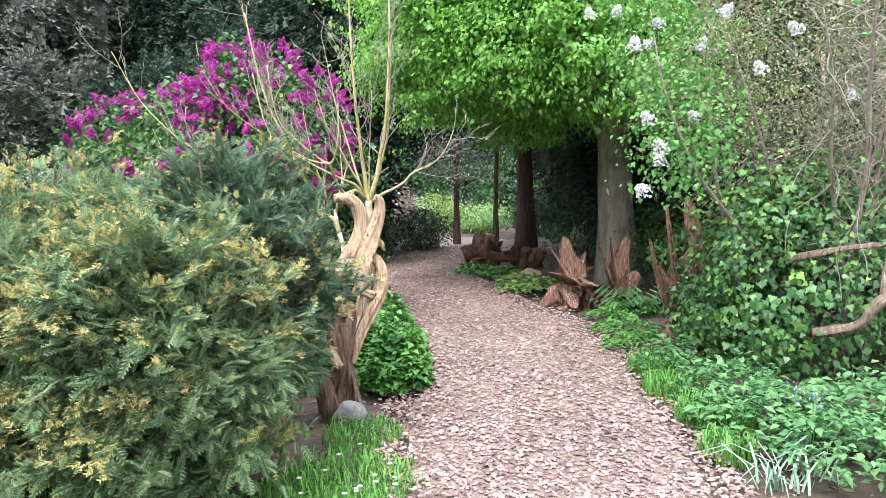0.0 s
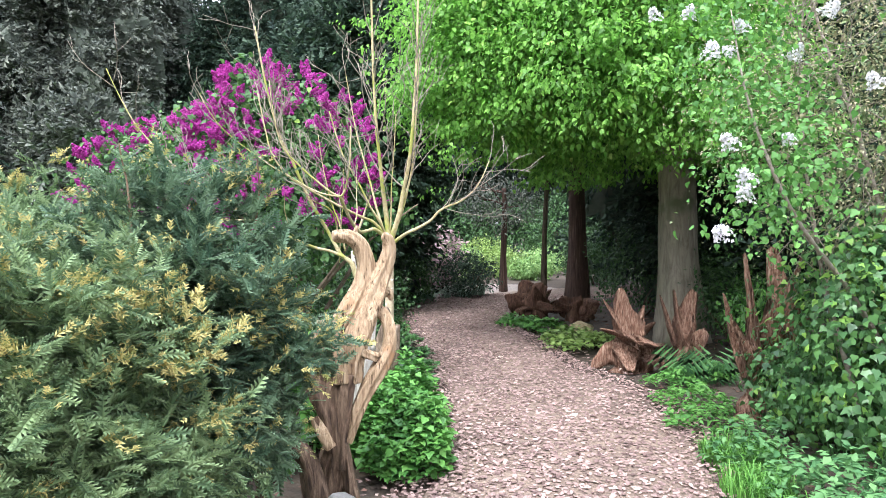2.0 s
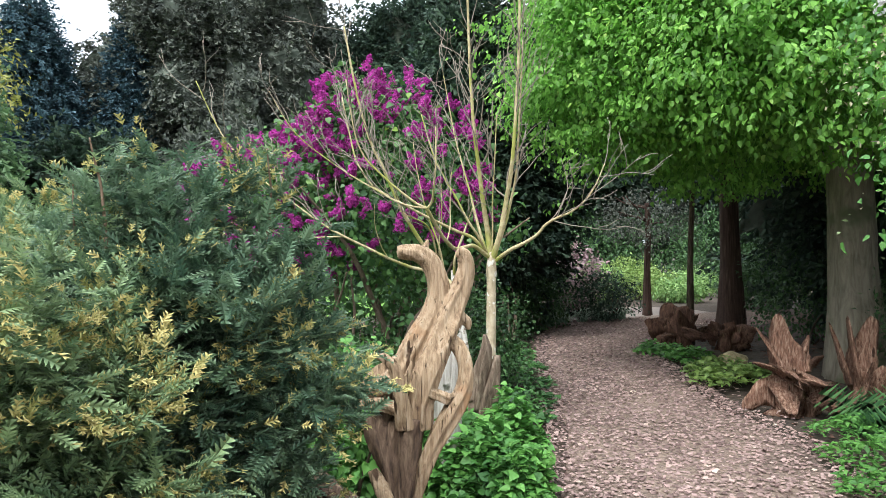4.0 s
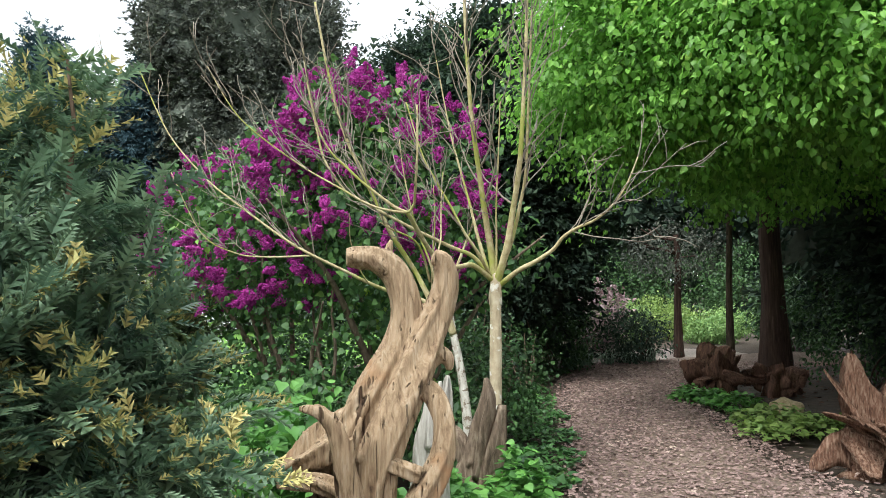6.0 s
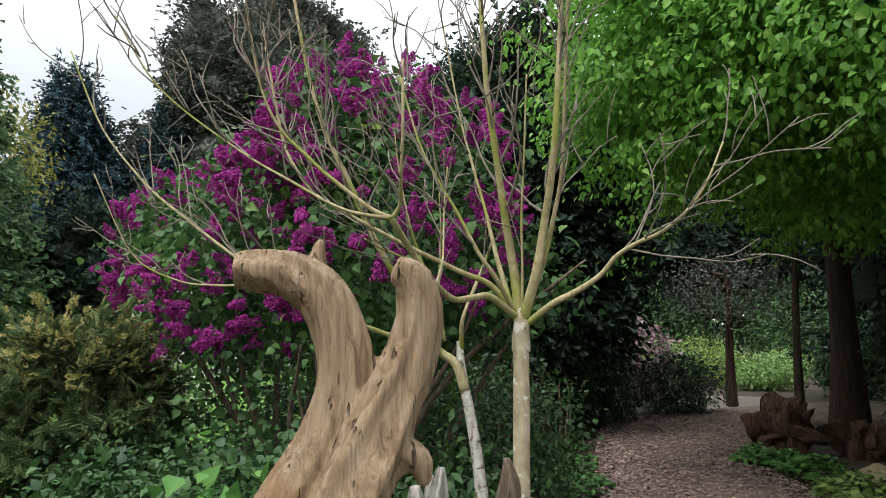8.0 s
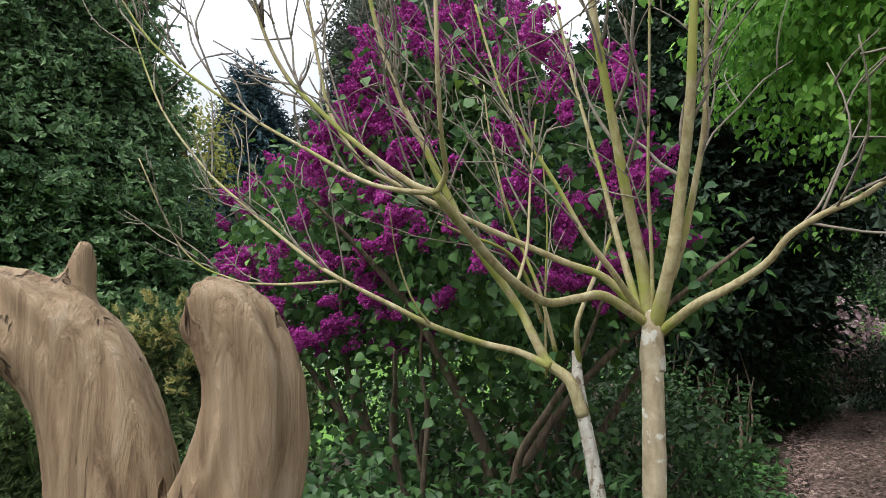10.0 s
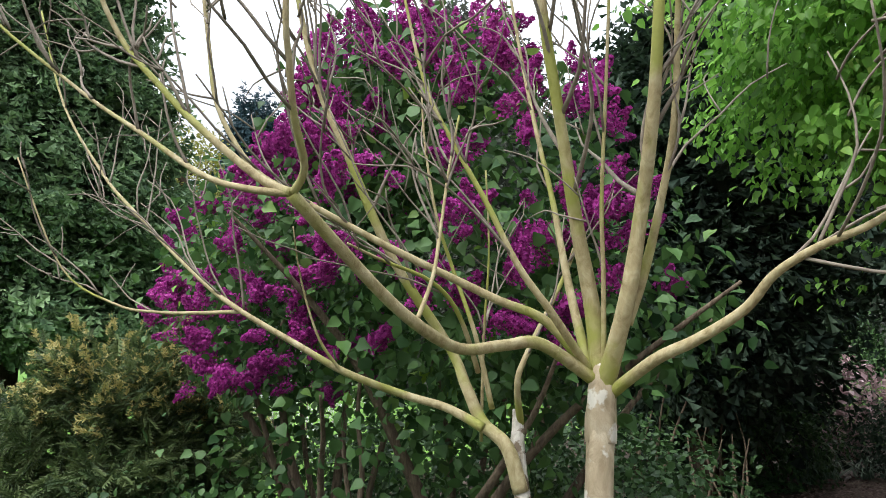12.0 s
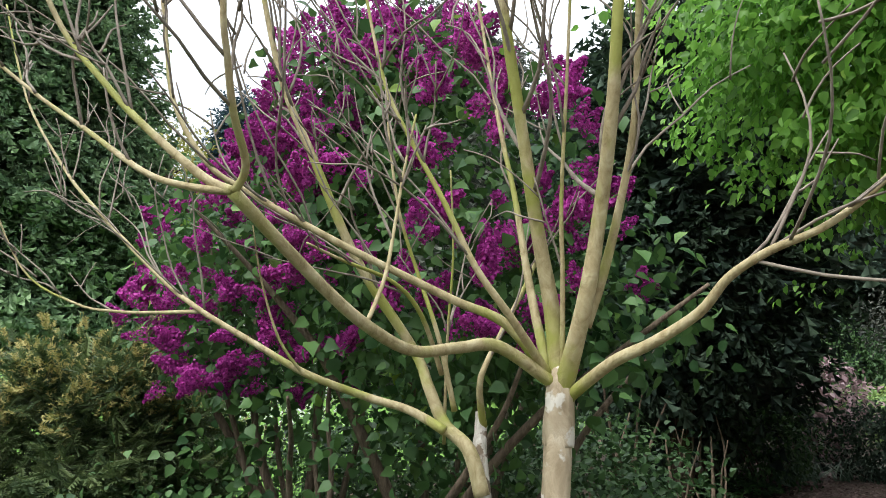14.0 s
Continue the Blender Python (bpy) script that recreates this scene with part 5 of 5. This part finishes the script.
# ---- ivy bank and white lilac ----
def ivy_bank():
    rng = np.random.default_rng(131)
    o = (2.75, 5.7, 0)
    bank = thing("ivy_bank", "old stump and shrub smothered in glossy green ivy", "ivy", "", o)
    specs = [((0, 0, 0.75), (0.75, 0.6, 0.75)), ((0.7, 0.1, 0.8), (0.8, 0.6, 0.82)), ((-0.2, 0.75, 0.32), (0.42, 0.5, 0.36)), ((1.5, 0.3, 0.85), (0.8, 0.7, 0.9)), ((0.3, 0.3, 1.2), (0.45, 0.4, 0.5))]
    Ps, Os = [], []
    for c, r in specs:
        P, out = shell(rng, 620, c, r, 0.25, 0.82, 1.7, 0.02, c[0] * 3)
        Ps.append(P)
        Os.append(out)
    P, out = np.concatenate(Ps), np.concatenate(Os)
    LP, D = clump_leaves(rng, P, out, 7, 0.08, 0.9, 0.25)
    part("ivy_leaves", scatter("ivy_leaves", LP, D, rng.uniform(0.028, 0.065, len(LP)), IVY, np.repeat(out, 7, axis=0) + (0, 0, 0.25), rng, 0.3), M_IVY, bank, kind="stuff")
    k = rng.uniform(size=len(P)) < 0.25 + 0.25 * (P[:, 2] > 1.1)
    LP, D = clump_leaves(rng, P[k], out[k], 3, 0.08, 0.6, 0.5)
    part("young_leaves", scatter("young_leaves", LP, D, rng.uniform(0.035, 0.07, len(LP)), IVY, np.repeat(out[k], 3, axis=0) + (0, 0, 0.4), rng, 0.3), M_IVY_LIGHT, bank, "fresh light green ivy leaves", "stuff")
    for pts, r in [([(-0.1, -0.55, 0.45), (0.1, -0.75, 0.55), (0.2, -0.85, 0.75), (0.45, -0.9, 0.78), (0.9, -0.9, 0.8), (1.5, -0.9, 0.85)], 0.045),
                   ([(-0.2, -0.3, 0.95), (0.0, -0.6, 1.05), (0.25, -0.75, 1.1)], 0.03), ([(0.3, -0.8, 1.12), (0.7, -0.9, 1.12), (1.3, -0.9, 1.2)], 0.035), ([(0.2, -0.85, 0.7), (0.25, -0.8, 1.0), (0.4, -0.75, 1.3)], 0.025)]:
        part("bare_branch", tube_mesh("bare_branch", [tube(pts, list(np.linspace(r * 0.95, r * 0.5, len(pts))), 14, 0.6, rng, 0, 0.35)]), M_WAD, bank)
    for i in range(3):
        part("stem", tube_mesh("stem", [tube([(0.2 + 0.5 * i, 0.1, -0.05), (0.2 + 0.5 * i, 0.1, 0.7), (0.3 + 0.5 * i, 0.15, 1.6)], [0.08, 0.07, 0.04], 9, 0.4, rng)]), M_DARK_BARK, bank)
    return bank


ivy_bank()


def white_lilac():
    rng = np.random.default_rng(141)
    o = np.array((2.55, 6.0, 0))
    bush = thing("white_lilac", "tall twiggy shrub with white flower heads and pale leaves", "shrub", "", tuple(o))
    tw = []
    for i in range(16):
        a = rng.uniform(0, 6.28)
        d = (math.cos(a) * 0.22 + 0.05, math.sin(a) * 0.2, 1)
        pts = wander(rng, (0.65 + 0.6 * math.cos(a) * rng.uniform(), 0.3 * math.sin(a), -0.05), d, rng.uniform(2.6, 3.7), 6, 0.1)
        part("stem", tube_mesh("stem", [tube(pts, list(np.linspace(rng.uniform(0.016, 0.03), 0.006, 7)), 7, 0.2, rng)]), M_TWIG, bush)
        for _ in range(62):
            j = int(rng.integers(3, 7))
            q = Vector(pts[j - 1]).lerp(Vector(pts[j]), rng.uniform())
            w = wander(rng, q, Vector(rng.normal(0, 0.7, 3)) + Vector((0, 0, 0.5)), rng.uniform(0.3, 0.8), 4, 0.25)
            tw.append(tube(w, [0.0045, 0.0035, 0.003, 0.0025, 0.0018], 4, 0, None))
    part("twiggy_growth", tube_mesh("twiggy_growth", tw), M_TWIG, bush, kind="stuff")
    P, out = shell(rng, 1700, (0.6, 0, 2.35), (1.6, 0.9, 1.3), 0.25, 0.4, 1.6, 1.3, 2.0)
    LP, D = clump_leaves(rng, P, out, 15, 0.11, 0.2, 0.5)
    part("bud_growth", scatter("bud_growth", LP, D, rng.uniform(0.015, 0.036, len(LP)), OVAL, rng=rng), M_BUDS, bush, "dry brownish seed heads", "stuff")
    P, out = shell(rng, 1150, (0.75, 0.1, 2.2), (1.5, 0.7, 1.3), 0.25, 0.3, 1.6, 1.0, 5.0)
    LP, D = clump_leaves(rng, P, out, 12, 0.13, 0.3, 0.5)
    part("olive_foliage", scatter("olive_foliage", LP, D, rng.uniform(0.025, 0.05, len(LP)), OVAL, rng=rng), M_OLIVE, bush, "dull olive-green small leaves", "stuff")
    P, out = shell(rng, 420, (0.25, -0.2, 1.95), (1.3, 0.75, 0.95), 0.25, 0.6, 1.6, 1.0, 2.0)
    k = ((P[:, 0] < -0.35) & (P[:, 2] < 2.3) & (P[:, 2] > 1.45) & (P[:, 0] > -1.05)) | (rng.uniform(size=len(P)) < 0.1)
    LP, D = clump_leaves(rng, P[k], out[k], 7, 0.12, 0.4, 0.5)
    part("leaves", scatter("leaves", LP, D, rng.uniform(0.035, 0.065, len(LP)), HEART, np.repeat(out[k], 7, axis=0) * 0.5 + (0, 0, 0.7), rng), M_COVER, bush, kind="stuff")
    P, out = shell(rng, 130, (-0.85, -0.75, 1.9), (0.34, 0.35, 0.5), 0.25, 0.3, 1.6, 1.42, 3.0)
    P2, out2 = shell(rng, 90, (-0.95, -0.5, 2.65), (0.4, 0.4, 0.45), 0.25, 0.3, 1.6, 1.1, 3.0)
    P, out = np.concatenate([P, P2]), np.concatenate([out, out2])
    LP, D = clump_leaves(rng, P, out, 9, 0.08, 0.5, 0.5)
    part("fresh_foliage", scatter("fresh_foliage", LP, D, rng.uniform(0.022, 0.045, len(LP)), HEART, np.repeat(out, 9, axis=0) * 0.5 + (0, 0, 0.7), rng), M_COVER, bush, "fresh green leaves round the flower heads", "stuff")
    part("leafy_branch", tube_mesh("leafy_branch", [tube([(0.3, 0, 0.5), (-0.2, -0.35, 1.1), (-0.7, -0.7, 1.6), (-0.95, -0.7, 2.2), (-1.0, -0.5, 2.8)], [0.02, 0.016, 0.012, 0.008, 0.004], 7, 0.2, rng)]), M_TWIG, bush)
    n = 120
    z = rng.uniform(0, 1, n)
    a = rng.uniform(0, 6.28, n)
    r = 0.4 * np.sqrt(np.clip(1.02 - z, 0, 1)) * rng.uniform(0.6, 1.1, n)
    head = scatter("flower_head", np.column_stack([r * np.cos(a), r * np.sin(a), z]), unit(rng.normal(size=(n, 3))), 0.17,
                   (np.array([(-0.5, 0, 0), (0, -0.42, 0.1), (0.5, 0, 0), (0, 0.5, 0.12)]), np.array([(0, 1, 2), (0, 2, 3)])), np.column_stack([np.cos(a), np.sin(a), 0.3 + 0 * a]), rng)
    head.materials.append(M_WHITE_FLOWER)
    for p in [(1.4, 5.06, 1.47), (1.5, 5.04, 1.66), (1.52, 5.05, 1.75), (1.45, 5.1, 1.95), (1.75, 5.1, 1.98), (1.35, 5.2, 2.45), (1.5, 5.3, 2.5), (1.3, 5.5, 2.75), (1.1, 5.4, 2.72), (2.9, 5.2, 2.1), (1.6, 5.4, 2.65), (2.0, 5.3, 2.7), (2.3, 5.3, 2.3), (2.6, 5.4, 2.6), (1.9, 5.5, 2.5)]:
        h = new("flower_head", head)
        s = rng.uniform(0.09, 0.14)
        h.matrix_basis = Matrix.Translation(Vector(p) - Vector(o)) @ Vector((rng.normal(-0.3, 0.4), rng.normal(-0.3, 0.4), 0.7)).to_track_quat("Z", "Y").to_matrix().to_4x4() @ Matrix.Diagonal((s, s, s * 0.8, 1))
        h.parent = bush
    return bush


white_lilac()


# ---- small things ----
def stone(label, at, size, seed, mat):
    bm = bmesh.new()
    bmesh.ops.create_icosphere(bm, subdivisions=3, radius=1)
    for v in bm.verts:
        q = 1 + 0.28 * noise.noise(v.co * 1.3 + Vector((seed, 0, 0))) + 0.1 * noise.noise(v.co * 4 + Vector((seed, 3, 0)))
        v.co = Vector((v.co.x * size[0], v.co.y * size[1], max(-0.3, v.co.z) * size[2])) * q
    for f in bm.faces:
        f.smooth = True
    ob = part("stone", bm, mat)
    ob.location = at
    return tagged(ob, label, "stone")


stone("pale yellowish field stone among low plants", (1.34, 11.15, 0.07), (0.17, 0.12, 0.11), 1, M_STONE)
stone("rounded grey stone at the stump's foot", (-0.62, 4.72, 0.05), (0.1, 0.09, 0.1), 2, M_STONE_GREY)
small_stub("gnarled_root", "gnarled grey root lying beside the hedge", [([(-1.16, 4.72, 0.56), (-1.08, 4.72, 0.5), (-0.95, 4.75, 0.42), (-0.82, 4.8, 0.3), (-0.76, 4.84, 0.02)], [0.02, 0.05, 0.045, 0.05, 0.07]),
           ([(-1.0, 4.74, 0.44), (-1.02, 4.7, 0.2), (-1.05, 4.68, -0.04)], [0.04, 0.035, 0.05])], (-0.95, 4.75), 24, M_DRIFT_DARK)


def strap_plant(label, at, n, length, seed, mat=M_STRAP, width=0.02):
    rng = np.random.default_rng(seed)
    P = np.column_stack([rng.normal(0, 0.05, (n, 2)), np.full(n, -0.02)])
    th = thing("strap_leaved_plant", label, "plant", "", (*at, 0))
    part("leaves", blades(rng, P, length, 1.5, width, "leaves"), mat, th, kind="stuff")
    return th


strap_plant("arching pale green strap-leaved plant at the path's edge", (1.72, 3.62), 26, 0.24, 201, width=0.014)
strap_plant("arching strap-leaved plant beside the nettles", (1.95, 3.75), 12, 0.26, 202, width=0.014)
for i, (x, y) in enumerate([(-1.15, 15.4), (-0.8, 15.7), (-0.5, 15.9), (-1.4, 15.1), (-0.2, 16.2)]):
    strap_plant("tuft of grey-green strap leaves at the path's bend", (x, y), 40, 0.32, 210 + i, width=0.03)


def bluebell(at, seed):
    rng = np.random.default_rng(seed)
    th = thing("bluebell", "pale blue bluebell flower among nettles", "flower", "bluebells", (*at, 0))
    pts = [(0, 0, -0.02), (0.01, 0, 0.2), (0.03, 0.01, 0.36), (0.06, 0.01, 0.42)]
    part("stem", tube_mesh("stem", [tube(pts, [0.005, 0.004, 0.003, 0.002], 5)]), M_GRASS, th)
    n = 14
    z = rng.uniform(0.3, 0.42, n)
    P = np.column_stack([0.03 + rng.normal(0, 0.022, n), rng.normal(0, 0.022, n), z])
    part("flowers", scatter("flowers", P, np.column_stack([rng.normal(0, 0.6, (n, 2)), -np.ones(n)]), 0.02, OVAL, rng=rng), M_BLUEBELL, th, kind="stuff")


bluebell((2.0, 3.9), 221)
bluebell((2.06, 3.98), 222)
bluebell((1.98, 4.06), 223)


def daisies():
    rng = np.random.default_rng(231)
    for i in range(16):
        x, y = -0.42 + rng.normal(0, 0.16), 3.62 + rng.normal(0, 0.14)
        d = thing("daisy", "small white daisy in the grass", "flower", "daisies", (x, y, 0))
        part("stem", tube_mesh("stem", [tube([(0, 0, -0.02), (0, 0, 0.1)], [0.002, 0.002], 5)]), M_GRASS, d)
        a = np.linspace(0, 6.28, 12, endpoint=False)
        D = np.column_stack([np.cos(a), np.sin(a), 0.2 + 0 * a])
        part("petals", scatter("petals", np.zeros((12, 3)) + (0, 0, 0.1), D, 0.016, OVAL, rng=rng, tilt=0.05), M_WHITE_FLOWER, d)


daisies()


def fern(at, seed, size=0.34):
    rng = np.random.default_rng(seed)
    th = thing("fern", "light green fern beside the root stump", "fern", "ferns", (*at, 0))
    blade = sprig(12, 68, 0.03, 0.3, 0.45)
    n = 11
    a = rng.uniform(0, 6.28, n)
    D = np.column_stack([np.cos(a), np.sin(a), rng.uniform(0.5, 1.3, n)])
    part("fronds", scatter("fronds", np.zeros((n, 3)) + (0, 0, 0.01), D, size * rng.uniform(0.7, 1.1, n), blade, rng=rng), M_NETTLE, th, kind="stuff")


def sapling(label, at, stems, height, seed):
    """Thin bare stems rising from one foot."""
    rng = np.random.default_rng(seed)
    th = thing("sapling", label, "sapling", "bare saplings", (*at, 0))
    for i in range(stems):
        a = rng.uniform(0, 6.28)
        pts = wander(rng, (0.04 * math.cos(a), 0.04 * math.sin(a), -0.05), (0.25 * math.cos(a), 0.25 * math.sin(a), 1), height * rng.uniform(0.7, 1.1), 6, 0.1)
        part("stem", tube_mesh("stem", [tube(pts, list(np.linspace(0.026 if i == 0 else 0.014, 0.005, 7)), 7, 0.2, rng)]), M_LILAC_BARK, th)


for i, (x, y, k, h) in enumerate([(-1.93, 13.0, 3, 2.0), (-2.3, 12.4, 4, 1.5), (-1.55, 12.2, 4, 1.1), (-1.6, 11.2, 3, 1.0), (-2.6, 11.6, 4, 1.6), (-1.9, 10.3, 3, 1.3)]):
    sapling("bare brown saplings under the dark evergreen", (x, y), k, h, 261 + i)
small_stub("rotten_log", "dark reddish rotten stump under the evergreen", [([(-2.65, 14.1, -0.05), (-2.6, 14.1, 0.3), (-2.5, 14.1, 0.6)], [0.22, 0.18, 0.06]), ([(-2.9, 14.1, 0.1), (-2.5, 14.0, 0.25), (-2.1, 14.0, 0.1)], [0.1, 0.12, 0.05])], (-2.65, 14.1), 25, M_ROOT_DARK)
fern((2.1, 8.6), 241)
fern((2.35, 8.3), 242)
fern((2.0, 8.2), 243, 0.3)
shrub("silvery white-flowered shrub beyond the lilac", (-6.8, 12.0), 0.9, 1.9, 251, M_WHITE_FLOWER, 260, leaf=0.05, spread=0.12)
shrub("pinkish dry ornamental grass clump in the garden", (-1.3, 18.5), 0.6, 1.4, 252, M_PLUME, 160, leaf=0.14, spread=0.1)
shrub("light green leafy shrub behind the driftwood stump", (-1.25, 5.6), 0.32, 0.85, 253, M_COVER, 240, leaf=0.06, shape=HEART)
shrub("green bush under the big tree", (3.3, 10.6), 0.7, 1.2, 254, M_BUSH, 240)
shrub("green bush with light leaves beside the trunk", (3.3, 9.6), 0.5, 0.9, 255, M_COVER, 160)
shrub("green leafy bush behind the root stumps", (2.6, 13.6), 0.8, 1.5, 256, M_BUSH, 300)
shrub("green leafy bush behind the root stumps", (3.4, 12.2), 0.7, 1.2, 257, M_BUSH, 260)
broad_tree("oak_tree", "distant oak with thin yellow-green spring leaves", (-23.0, 21.5), 0.25, [(0, 0, -0.1), (0.2, 0, 3.0), (0.6, 0, 6.0), (0.4, 0, 8.5)], (0.3, 0, 7.2), (1.9, 1.9, 2.2), 58, 220, 9, 0.25, M_OAK, M_DARK_BARK, 1, 0.35, OVAL, zmin=2.0, limbs=12)
